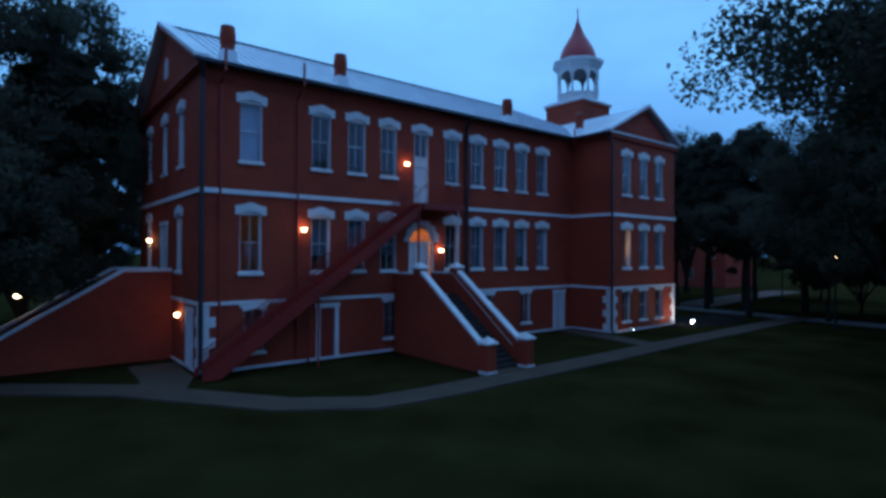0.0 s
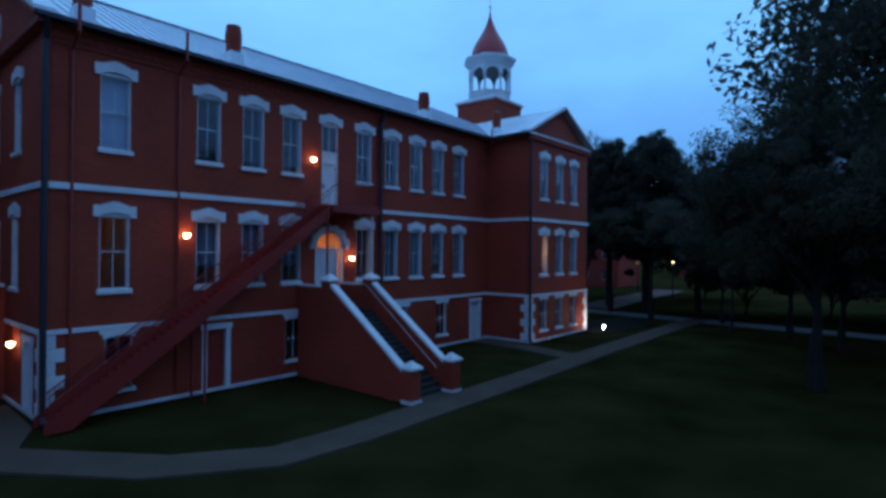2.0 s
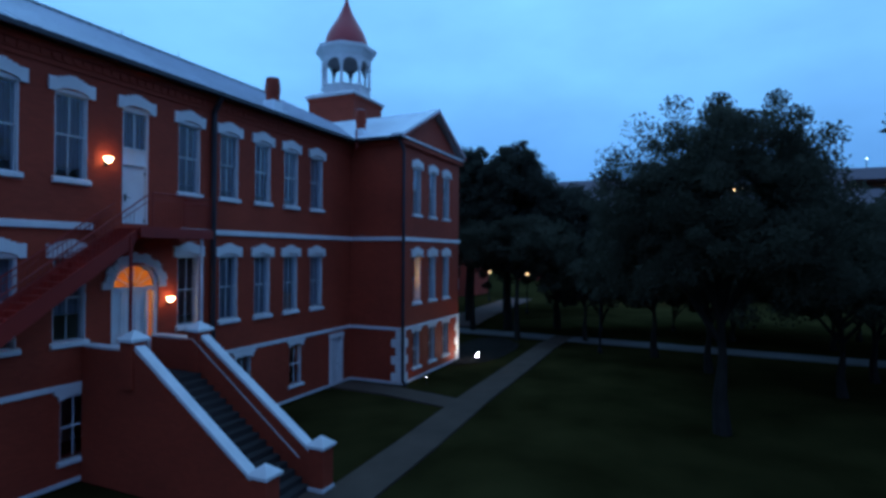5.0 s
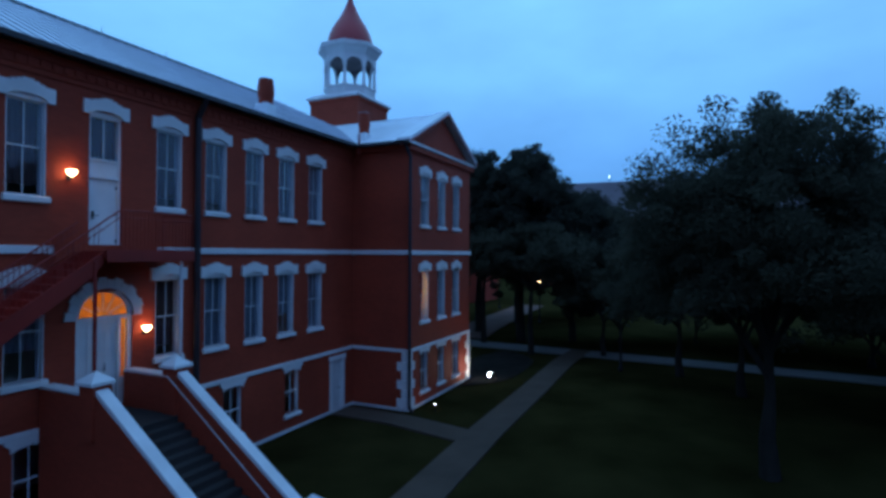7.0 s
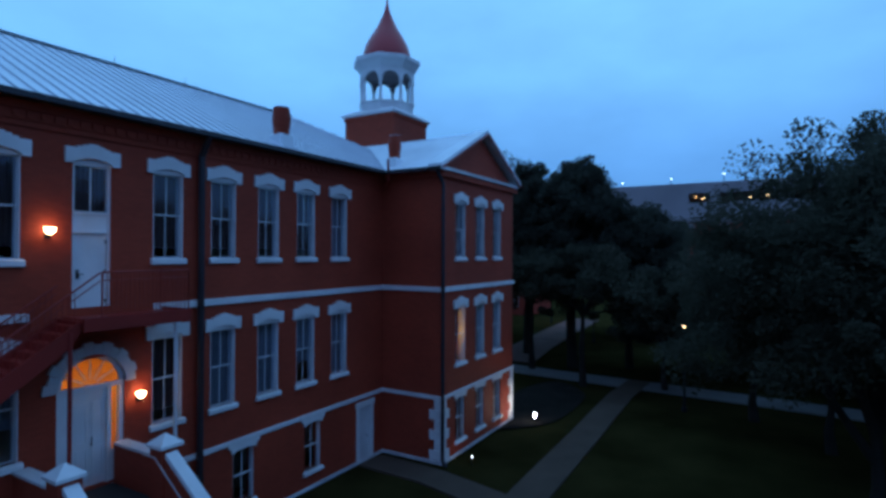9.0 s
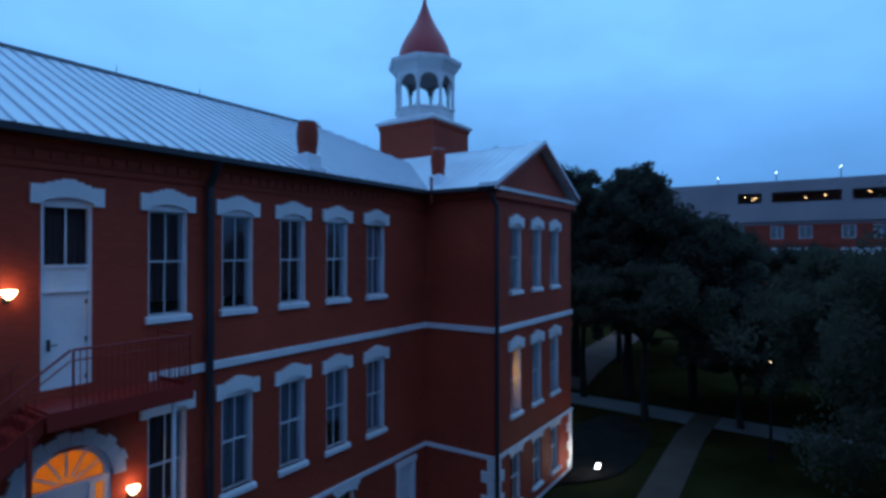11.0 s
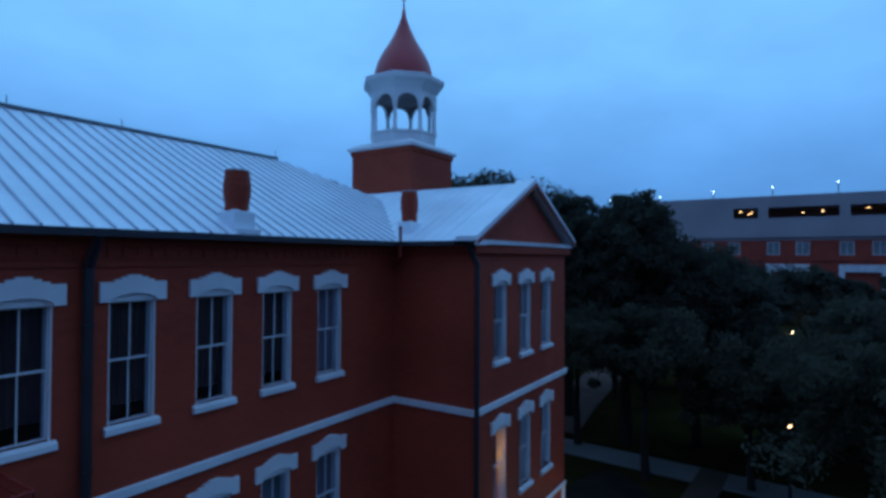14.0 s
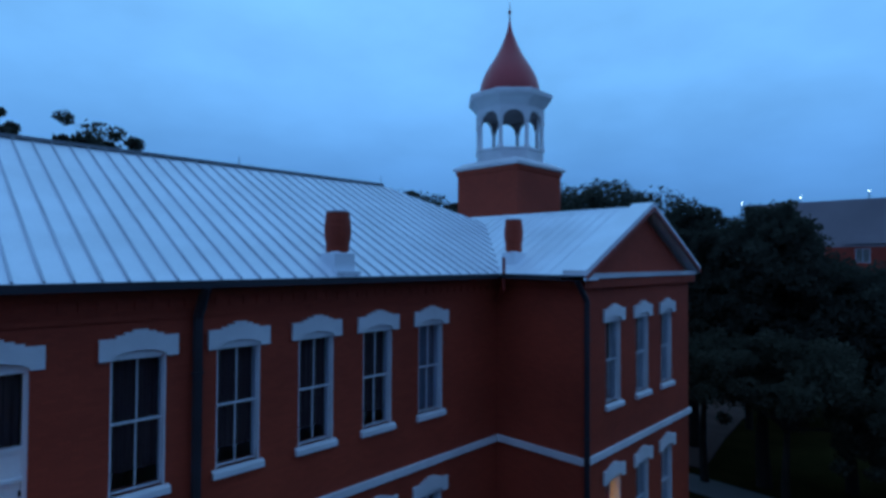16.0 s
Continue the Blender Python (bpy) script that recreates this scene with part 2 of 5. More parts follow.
# ---- mesh helpers ----
def box(bm, x0, x1, y0, y1, z0, z1):
    v = [bm.verts.new(p) for p in ((x0, y0, z0), (x1, y0, z0), (x1, y1, z0), (x0, y1, z0), (x0, y0, z1), (x1, y0, z1), (x1, y1, z1), (x0, y1, z1))]
    for f in ((3, 2, 1, 0), (4, 5, 6, 7), (0, 1, 5, 4), (1, 2, 6, 5), (2, 3, 7, 6), (3, 0, 4, 7)):
        bm.faces.new([v[i] for i in f])
    return v


def extrude(bm, pts, way):
    """A closed prism from a flat outline and the vector along which it is drawn out."""
    a = [bm.verts.new(p) for p in pts]
    b = [bm.verts.new(Vector(p) + Vector(way)) for p in pts]
    bm.faces.new(a)
    bm.faces.new(b[::-1])
    for i in range(len(a)):
        j = (i + 1) % len(a)
        bm.faces.new((a[j], a[i], b[i], b[j]))


def tube(bm, p, q, r, r2=None, sides=8):
    """A round bar from p to q."""
    p, q = Vector(p), Vector(q)
    r2 = r if r2 is None else r2
    d = (q - p).normalized()
    u = d.orthogonal().normalized()
    w = d.cross(u)
    rings = []
    for c, rad in ((p, r), (q, r2)):
        rings.append([bm.verts.new(c + rad * (math.cos(math.tau * i / sides) * u + math.sin(math.tau * i / sides) * w)) for i in range(sides)])
    for i in range(sides):
        j = (i + 1) % sides
        bm.faces.new((rings[0][i], rings[0][j], rings[1][j], rings[1][i]))
    bm.faces.new(rings[0][::-1])
    bm.faces.new(rings[1])


def turned(bm, profile, sides, turn=0.0, cx=0.0, cy=0.0):
    """A solid of revolution (or a many-sided one) from pairs of radius and height."""
    rings = []
    for r, z in profile:
        rings.append([bm.verts.new((cx + r * math.cos(turn + math.tau * i / sides), cy + r * math.sin(turn + math.tau * i / sides), z)) for i in range(sides)])
    for a, b in zip(rings, rings[1:]):
        for i in range(sides):
            j = (i + 1) % sides
            bm.faces.new((a[i], a[j], b[j], b[i]))
    bm.faces.new(rings[0][::-1])
    bm.faces.new(rings[-1])


def bevel(bm, width=0.01, segments=1):
    bmesh.ops.bevel(bm, geom=bm.edges[:], offset=width, segments=segments, affect="EDGES", profile=0.7)


def mesh_of(name, bm, material):
    bmesh.ops.recalc_face_normals(bm, faces=bm.faces[:])
    me = bpy.data.meshes.new(name)
    bm.to_mesh(me)
    bm.free()
    me.materials.append(material)
    return me


def placed(name, me, parent=None, m=None, label=""):
    ob = new(name, me)
    if parent is not None:
        ob.parent = parent
    if m is not None:
        ob.matrix_basis = m
    if label:
        tagged(ob, label)
    return ob


def part(name, bm, material, parent, label="", m=None, smooth=False):
    for f in bm.faces if smooth else ():
        f.smooth = len(f.verts) == 4
    return placed(name, mesh_of(name, bm, material), parent, m, label)


def empty(name, m, label, category, group="", kind=""):
    ob = new(name)
    ob.empty_display_size = 0.2
    ob.matrix_basis = m
    return tagged(ob, label, category, group, kind)


def wall_mesh(name, length, z0, z1, thick, openings, material):
    """An upright wall from x = 0 to length, its outside on y = 0, with openings (x0, x1, z0, z1) right through it."""
    xs = sorted({0, length, *(o[0] for o in openings), *(o[1] for o in openings)})
    zs = sorted({z0, z1, *(o[2] for o in openings), *(o[3] for o in openings)})

    def solid(i, k):
        if i < 0 or k < 0 or i >= len(xs) - 1 or k >= len(zs) - 1:
            return False
        x, z = (xs[i] + xs[i + 1]) / 2, (zs[k] + zs[k + 1]) / 2
        return not any(o[0] < x < o[1] and o[2] < z < o[3] for o in openings)

    bm = bmesh.new()
    cache = {}

    def v(x, y, z):
        if (x, y, z) not in cache:
            cache[x, y, z] = bm.verts.new((x, y, z))
        return cache[x, y, z]

    for i in range(len(xs) - 1):
        for k in range(len(zs) - 1):
            if not solid(i, k):
                continue
            a, b, c, d = xs[i], xs[i + 1], zs[k], zs[k + 1]
            bm.faces.new((v(a, 0, c), v(b, 0, c), v(b, 0, d), v(a, 0, d)))
            bm.faces.new((v(a, thick, d), v(b, thick, d), v(b, thick, c), v(a, thick, c)))
            if not solid(i - 1, k):
                bm.faces.new((v(a, 0, c), v(a, 0, d), v(a, thick, d), v(a, thick, c)))
            if not solid(i + 1, k):
                bm.faces.new((v(b, 0, d), v(b, 0, c), v(b, thick, c), v(b, thick, d)))
            if not solid(i, k - 1):
                bm.faces.new((v(b, 0, c), v(a, 0, c), v(a, thick, c), v(b, thick, c)))
            if not solid(i, k + 1):
                bm.faces.new((v(a, 0, d), v(b, 0, d), v(b, thick, d), v(a, thick, d)))
    return mesh_of(name, bm, material)


# ---- ground ----
GROUND = bmesh.new()
bmesh.ops.create_grid(GROUND, x_segments=150, y_segments=150, size=75)
for v in GROUND.verts:
    v.co.x += 25
    v.co.z = -0.02 + 0.03 * noise.noise(v.co * 0.35) - 0.03
for v in GROUND.verts:
    if abs(v.co.x - 25) > 74 or abs(v.co.y) > 74:
        v.co.x, v.co.y = 25 + (v.co.x - 25) * 30, v.co.y * 30
tagged(placed("ground", mesh_of("ground", GROUND, LAWN)), "dark mown lawn reaching away under the trees", "lawn", kind="structure")


def strip(name, pts, width, z, material, label, category, thick=0.1):
    """A paved strip of even width along a line of points, standing a little proud of the lawn."""
    bm = bmesh.new()
    left, right = [], []
    for i, p in enumerate(pts):
        a, b = Vector(pts[max(i - 1, 0)]), Vector(pts[min(i + 1, len(pts) - 1)])
        d = (b - a).normalized()
        nrm = Vector((-d.y, d.x)) * width / 2
        left.append(Vector(p) + nrm)
        right.append(Vector(p) - nrm)
    lv = [bm.verts.new((p.x, p.y, z)) for p in left]
    rv = [bm.verts.new((p.x, p.y, z)) for p in right]
    lb = [bm.verts.new((p.x, p.y, z - thick)) for p in left]
    rb = [bm.verts.new((p.x, p.y, z - thick)) for p in right]
    for i in range(len(pts) - 1):
        bm.faces.new((rv[i], rv[i + 1], lv[i + 1], lv[i]))
        bm.faces.new((lv[i], lv[i + 1], lb[i + 1], lb[i]))
        bm.faces.new((rb[i], rb[i + 1], rv[i + 1], rv[i]))
    bm.faces.new((lv[0], lb[0], rb[0], rv[0]))
    bm.faces.new((rv[-1], rb[-1], lb[-1], lv[-1]))
    return tagged(placed(name, mesh_of(name, bm, material)), label, category, kind="structure")


strip("pavement", [(-14, 3.4), (-8, 2.2), (-4.2, -1.0), (-0.5, -6.2), (2.0, -7.9), (4.5, -8.1), (9, -8.0), (15, -7.9), (22, -7.6), (30, -7.5), (39, -7.3), (44, -7.6)], 1.55, 0.03, CONC, "pale concrete footpath across the dark lawn", "path")
strip("pavement_door", [(-2.6, 3.6), (-2.7, 0), (-3.6, -2.2)], 1.9, 0.022, CONC, "concrete apron before the basement door", "path")
strip("pavement_wing", [(21.75, 0.0), (21.6, -3.4), (20.75, -7.1)], 1.5, 0.026, CONC, "concrete walk along the side of the wing", "path")
strip("pavement_stair", [(9.42, -6.4), (9.42, -7.4)], 2.3, 0.036, CONC, "concrete pad at the foot of the steps", "path")
strip("road", [(46, 30), (45, 14), (43.5, 2), (42.8, -8), (42.0, -18), (41, -30), (39, -60)], 2.6, 0.01, ROAD, "pale concrete drive curving past the trees", "road")
strip("pavement_brick", [(46, 3.5), (54, 4.6), (64, 5.5), (80, 6.5)], 4.0, 0.015, BRICK_WALK, "brick walk leading away between the trees", "path")
bm = bmesh.new()
ring = [bm.verts.new((34.5 + 6.0 * math.cos(a) * (1 + 0.12 * math.sin(3 * a)), -3.3 + 2.6 * math.sin(a) * (1 + 0.1 * math.cos(2 * a)), 0.03)) for a in [math.tau * i / 40 for i in range(40)]]
top = bm.verts.new((34.5, -3.3, 0.16))
for i in range(40):
    bm.faces.new((ring[i], ring[(i + 1) % 40], top))
tagged(placed("flower_bed", mesh_of("flower_bed", bm, MULCH)), "low dark mulched flower bed in the lawn", "flower bed", kind="structure")


# ---- the courthouse ----
X0, X1, Y1 = -1.5, 22.8, 12.8        # long block
WX1, WY0, WY1 = 30.65, -3.22, 16.0   # cross wing at the far end
TOP = 12.98                          # head of the brickwork
EAVE, RIDGE, MID = 13.1, 16.6, 6.4
house = empty("courthouse", pose(0, 0, 0), "red painted brick courthouse with white window hoods and metal roof", "building")

UP = [0.57, 3.92, 5.85, 7.75, 12.03, 13.98, 15.9, 17.77, 19.72]
LOW = [0.57, 3.92, 5.85, 7.75, 12.03, 13.98, 15.9, 17.77, 19.72]
BASE = [0.75, 7.96, 14.85, 18.2]
GAB = [24.5, 26.55, 28.55]
HW = 0.48


def tall(x, z):
    return (x - HW, x + HW, z, z + 2.63)


def low(x, z=0.78, h=1.85):
    return (x - 0.45, x + 0.45, z, z + h)


south_holes = [tall(x, 9.15) for x in UP] + [tall(x, 4.28) for x in LOW] + [low(x) for x in BASE]
south_holes += [(9.38, 10.36, 7.72, 11.78), (9.05, 10.75, 3.06, 6.5), (3.85, 4.75, 0.06, 2.5), (21.0, 21.95, 0.06, 2.55)]
placed("wall", wall_mesh("wall", X1 - X0, 0, TOP, 0.4, [(a - X0, b - X0, c, d) for a, b, c, d in south_holes], RED), house, pose(X0, 0, 0))
# the end wall faces -x: its own x runs from the far corner to the near one
ENDS_UP, ENDS_LOW = [3.3, 6.6, 10.2], [3.55, 10.2]
west_holes = [(Y1 - y - HW, Y1 - y + HW, 9.15, 11.78) for y in ENDS_UP] + [(Y1 - y - HW, Y1 - y + HW, 4.28, 6.91) for y in ENDS_LOW]
west_holes += [(Y1 - 7.2, Y1 - 6.0, 3.06, 6.6), (Y1 - 2.05, Y1 - 1.15, 0.06, 2.5)]
placed("wall", wall_mesh("wall", Y1 - 0.4, 0, TOP, 0.4, west_holes, RED), house, pose(X0, Y1, 0, 0, 0, -90))
wing_holes = [tall(x, 9.15) for x in GAB] + [tall(x, 4.28) for x in GAB] + [low(x, 0.72, 1.95) for x in GAB]
placed("wall", wall_mesh("wall", WX1 - X1, 0, TOP, 0.4, [(a - X1, b - X1, c, d) for a, b, c, d in wing_holes], RED), house, pose(X1, WY0, 0))
for x, y, lng, rz in ((X1, 0.4, -WY0, -90), (X1, WY1, WY1 - Y1, -90), (WX1, WY0 + 0.4, WY1 - WY0 - 0.4, 90), (WX1, WY1, WX1 - X1, 180), (X1, Y1, X1 - X0, 180)):
    placed("wall", wall_mesh("wall", lng, 0, TOP, 0.4, [], RED), house, pose(x, y, 0, 0, 0, rz))

# inside: floors and a cross wall, so that the windows look into dim rooms
bm = bmesh.new()
for z in (2.85, 7.55, 12.7):
    box(bm, X0 + 0.4, X1, 0.41, Y1 - 0.4, z, z + 0.15)
    box(bm, X1 + 0.4, WX1 - 0.4, WY0 + 0.41, WY1 - 0.4, z, z + 0.15)
part("floor_slab", bm, ROOM, house)
bm = bmesh.new()
box(bm, X0 + 0.41, X1 - 0.01, 4.0, 4.15, 0, 12.7)
box(bm, X1 + 0.41, WX1 - 0.41, 2.2, 2.35, 0, 12.7)
for x in (2.2, 6.8, 13.0, 16.8):
    box(bm, x - 0.06, x + 0.06, 0.41, 3.99, 0.0, 12.7)
part("inner_wall", bm, ROOM, house)
# the lit vestibule
bm = bmesh.new()
box(bm, 8.5, 8.6, 0.42, 2.4, 3.0, 7.5)
box(bm, 11.3, 11.4, 0.42, 2.4, 3.0, 7.5)
box(bm, 8.5, 11.4, 2.4, 2.5, 3.0, 7.5)
part("vestibule_wall", bm, ROOM_WARM, house)
lamp("vestibule_light", (9.9, 1.5, 5.6), 22, (1.0, 0.55, 0.18), 0.15)
lamp("wing_room_light", (24.17, -2.66, 5.7), 14, (1.0, 0.46, 0.07), 0.05)
lamp("corner_room_light", (0.3, 2.9, 6.8), 5, (1.0, 0.6, 0.3), 0.12)


# ---- windows, built once and repeated ----
def hood_outline(half, drop):
    """The stepped head of a window hood over a flat arch."""
    w = half + 0.2
    steps = [(1.0, 0.2), (0.6, 0.25), (0.4, 0.3), (0.2, 0.345)]
    rise = [(-w, -drop)]
    for k, (u, z) in enumerate(steps):
        rise += [(-w * u, steps[k - 1][1])] * (k > 0) + [(-w * u, z)]
    pts = rise + [(-u, z) for u, z in reversed(rise)]
    n = 10
    pts += [(half * math.cos(math.pi * i / n), -drop + (drop - 0.04) * math.sin(math.pi * i / n)) for i in range(n + 1)]
    return pts


def tall_window_meshes(w, h):
    hw = w / 2
    out = {}
    bm = bmesh.new()  # casing round the reveal
    for s in (-1, 1):
        a, b = sorted((s * hw, s * (hw - 0.03)))
        box(bm, a, b, 0.01, 0.34, 0.0, h)
    box(bm, -hw + 0.03, hw - 0.03, 0.01, 0.34, h - 0.14, h)
    out["frame"] = mesh_of("window_frame", bm, WHITE)
    bm = bmesh.new()
    extrude(bm, [(u, -0.075, h + 0.06 + z) for u, z in hood_outline(hw, 0.2)], (0, 0.16, 0))
    out["hood"] = mesh_of("window_hood", bm, WHITE)
    bm = bmesh.new()
    extrude(bm, [(-hw - 0.08, -0.11, -0.17), (-hw - 0.08, 0.0, -0.2), (-hw - 0.08, 0.0, 0.0), (-hw - 0.08, -0.11, -0.05)], (w + 0.16, 0, 0))
    box(bm, -hw, hw, 0.0, 0.34, -0.05, 0.0)
    out["sill"] = mesh_of("window_sill", bm, WHITE)
    iw = hw - 0.03
    mid = h * 0.49
    for name, z0, z1, y in (("upper_sash", mid - 0.02, h - 0.14, 0.11), ("lower_sash", 0.0, mid + 0.015, 0.152)):
        bm = bmesh.new()
        box(bm, -iw, -iw + 0.018, y, y + 0.04, z0, z1)
        box(bm, iw - 0.018, iw, y, y + 0.04, z0, z1)
        box(bm, -iw + 0.018, iw - 0.018, y, y + 0.04, z0, z0 + 0.035)
        box(bm, -iw + 0.018, iw - 0.018, y, y + 0.04, z1 - 0.035, z1)
        box(bm, -0.011, 0.011, y + 0.005, y + 0.03, z0 + 0.035, z1 - 0.035)
        out[name] = mesh_of(name, bm, WHITE)
        bm = bmesh.new()
        box(bm, -iw + 0.018, -0.011, y + 0.015, y + 0.02, z0 + 0.035, z1 - 0.035)
        out[name + "_l"] = mesh_of("pane", bm, GLASS)
        bm = bmesh.new()
        box(bm, 0.011, iw - 0.018, y + 0.015, y + 0.02, z0 + 0.035, z1 - 0.035)
        out[name + "_r"] = mesh_of("pane", bm, GLASS)
    return out


TALL = tall_window_meshes(0.96, 2.63)


def tall_window(m):
    w = placed("window", TALL["frame"], house, m)
    for k, name in (("hood", "hood"), ("sill", "sill"), ("upper_sash", "sash"), ("lower_sash", "sash"), ("upper_sash_l", "pane"), ("upper_sash_r", "pane"), ("lower_sash_l", "pane"), ("lower_sash_r", "pane")):
        placed(name, TALL[k], w)
    return w


def low_window_meshes(w, h):
    hw = w / 2
    out = {}
    bm = bmesh.new()
    for s in (-1, 1):
        a, b = sorted((s * hw, s * (hw - 0.05)))
        box(bm, a, b, 0.05, 0.22, 0.0, h)
    box(bm, -hw + 0.05, hw - 0.05, 0.05, 0.22, h - 0.06, h)
    box(bm, -hw + 0.05, hw - 0.05, 0.1, 0.16, h * 0.5 - 0.022, h * 0.5 + 0.022)
    box(bm, -0.014, 0.014, 0.11, 0.14, 0, h * 0.5 - 0.022)
    box(bm, -0.014, 0.014, 0.11, 0.14, h * 0.5 + 0.022, h - 0.06)
    out["frame"] = mesh_of("window_frame", bm, WHITE)
    bm = bmesh.new()  # splayed flat arch that meets the belt course
    extrude(bm, [(-hw - 0.06, -0.06, h - 0.1), (-hw - 0.06, -0.06, h + 0.03), (-hw - 0.2, -0.06, h + 0.14), (-hw - 0.2, -0.06, h + 0.24), (hw + 0.2, -0.06, h + 0.24), (hw + 0.2, -0.06, h + 0.14), (hw + 0.06, -0.06, h + 0.03), (hw + 0.06, -0.06, h - 0.1), (hw * 0.6, -0.06, h + 0.0), (0, -0.06, h + 0.03), (-hw * 0.6, -0.06, h + 0.0)], (0, 0.12, 0))
    out["hood"] = mesh_of("window_hood", bm, WHITE)
    bm = bmesh.new()
    extrude(bm, [(-hw - 0.09, -0.12, -0.15), (-hw - 0.09, 0.0, -0.18), (-hw - 0.09, 0.0, 0.0), (-hw - 0.09, -0.12, -0.05)], (w + 0.18, 0, 0))
    box(bm, -hw, hw, 0.0, 0.2, -0.05, 0.0)
    out["sill"] = mesh_of("window_sill", bm, WHITE)
    i = hw - 0.05
    for k, (a, b, c, d) in enumerate(((-i, -0.014, 0, h * 0.5 - 0.022), (0.014, i, 0, h * 0.5 - 0.022), (-i, -0.014, h * 0.5 + 0.022, h - 0.06), (0.014, i, h * 0.5 + 0.022, h - 0.06))):
        bm = bmesh.new()
        box(bm, a, b, 0.12, 0.125, c, d)
        out["pane%d" % k] = mesh_of("pane", bm, GLASS)
    return out


LOWW, LOWG = low_window_meshes(0.9, 1.85), low_window_meshes(0.9, 1.95)


def low_window(m, kit):
    w = placed("window", kit["frame"], house, m)
    for k, name in (("hood", "hood"), ("sill", "sill"), ("pane0", "pane"), ("pane1", "pane"), ("pane2", "pane"), ("pane3", "pane")):
        placed(name, kit[k], w)


def pleated(bm, x0, x1, z0, z1, y, depth=0.03, folds=7):
    """A hanging cloth with folds and a little thickness."""
    n = folds * 4
    prev = None
    for i in range(n + 1):
        x = x0 + (x1 - x0) * i / n
        yy = y + depth * math.sin(math.tau * folds * i / n)
        cur = [bm.verts.new((x, yy, z0)), bm.verts.new((x, yy, z1)), bm.verts.new((x, yy + 0.008, z1)), bm.verts.new((x, yy + 0.008, z0))]
        if prev:
            for k in range(4):
                bm.faces.new((prev[k], cur[k], cur[(k + 1) % 4], prev[(k + 1) % 4]))
        prev = cur


bm = bmesh.new()
pleated(bm, -0.46, 0.46, 0.75, 2.5, 0.335, 0.015, 6)
CURTAIN_TOP = mesh_of("curtain", bm, CURTAIN)
bm = bmesh.new()
pleated(bm, -0.46, 0.46, 0.02, 2.5, 0.34, 0.018, 6)
CURTAIN_FULL = mesh_of("curtain", bm, CURTAIN)
bm = bmesh.new()
for i in range(48):
    z = 0.06 + i * 0.052
    extrude(bm, [(-0.45, 0.33, z), (-0.45, 0.365, z + 0.03), (-0.45, 0.367, z + 0.034), (-0.45, 0.332, z + 0.004)], (0.9, 0, 0))
    box(bm, -0.45, 0.45, 0.364, 0.367, z + 0.028, z + 0.056)
BLIND_FULL = mesh_of("blind", bm, BLIND)
bm = bmesh.new()
pleated(bm, -0.47, -0.14, 0.02, 2.5, 0.345, 0.02, 3)
DRAPE_SIDE = mesh_of("curtain", bm, DRAPE_WARM)
bm = bmesh.new()
pleated(bm, -0.47, 0.47, 0.3, 2.5, 0.35, 0.025, 7)
DRAPE_FULL_DARK = mesh_of("curtain", bm, DRAPE_DARK)

for i, x in enumerate(UP):
    w = tall_window(pose(x, 0, 9.15))
    if i == 0:
        placed("blind", BLIND_FULL, w, label="closed white slatted blind")
    elif i in (6, 7, 8):
        placed("curtain", DRAPE_FULL_DARK if i < 8 else CURTAIN_FULL, w)
    else:
        placed("curtain", DRAPE_FULL_DARK, w)
for i, x in enumerate(LOW):
    w = tall_window(pose(x, 0, 4.28))
    placed("curtain", {0: DRAPE_SIDE, 4: DRAPE_FULL_DARK, 5: CURTAIN_FULL, 6: CURTAIN_FULL, 7: CURTAIN_TOP, 8: CURTAIN_FULL}.get(i, CURTAIN_TOP), w)
for y in ENDS_UP:
    tall_window(pose(X0, y, 9.15, 0, 0, -90))
for y in ENDS_LOW:
    tall_window(pose(X0, y, 4.28, 0, 0, -90))
for i, x in enumerate(GAB):
    placed("curtain", DRAPE_FULL_DARK, tall_window(pose(x, WY0, 9.15)))
    placed("curtain", DRAPE_SIDE if i < 1 else CURTAIN_FULL, tall_window(pose(x, WY0, 4.28)))
    low_window(pose(x, WY0, 0.72), LOWG)
for x in BASE:
    low_window(pose(x, 0, 0.78), LOWW)


# ---- doors ----
def leaf(bm, x0, x1, y, z0, z1, panels):
    box(bm, x0, x1, y, y + 0.045, z0, z1)
    for a, b, c, d in panels:
        for p, q, r, s in ((a, b, c, c + 0.03), (a, b, d - 0.03, d), (a, a + 0.03, c + 0.03, d - 0.03), (b - 0.03, b, c + 0.03, d - 0.03)):
            box(bm, p, q, y - 0.018, y, r, s)


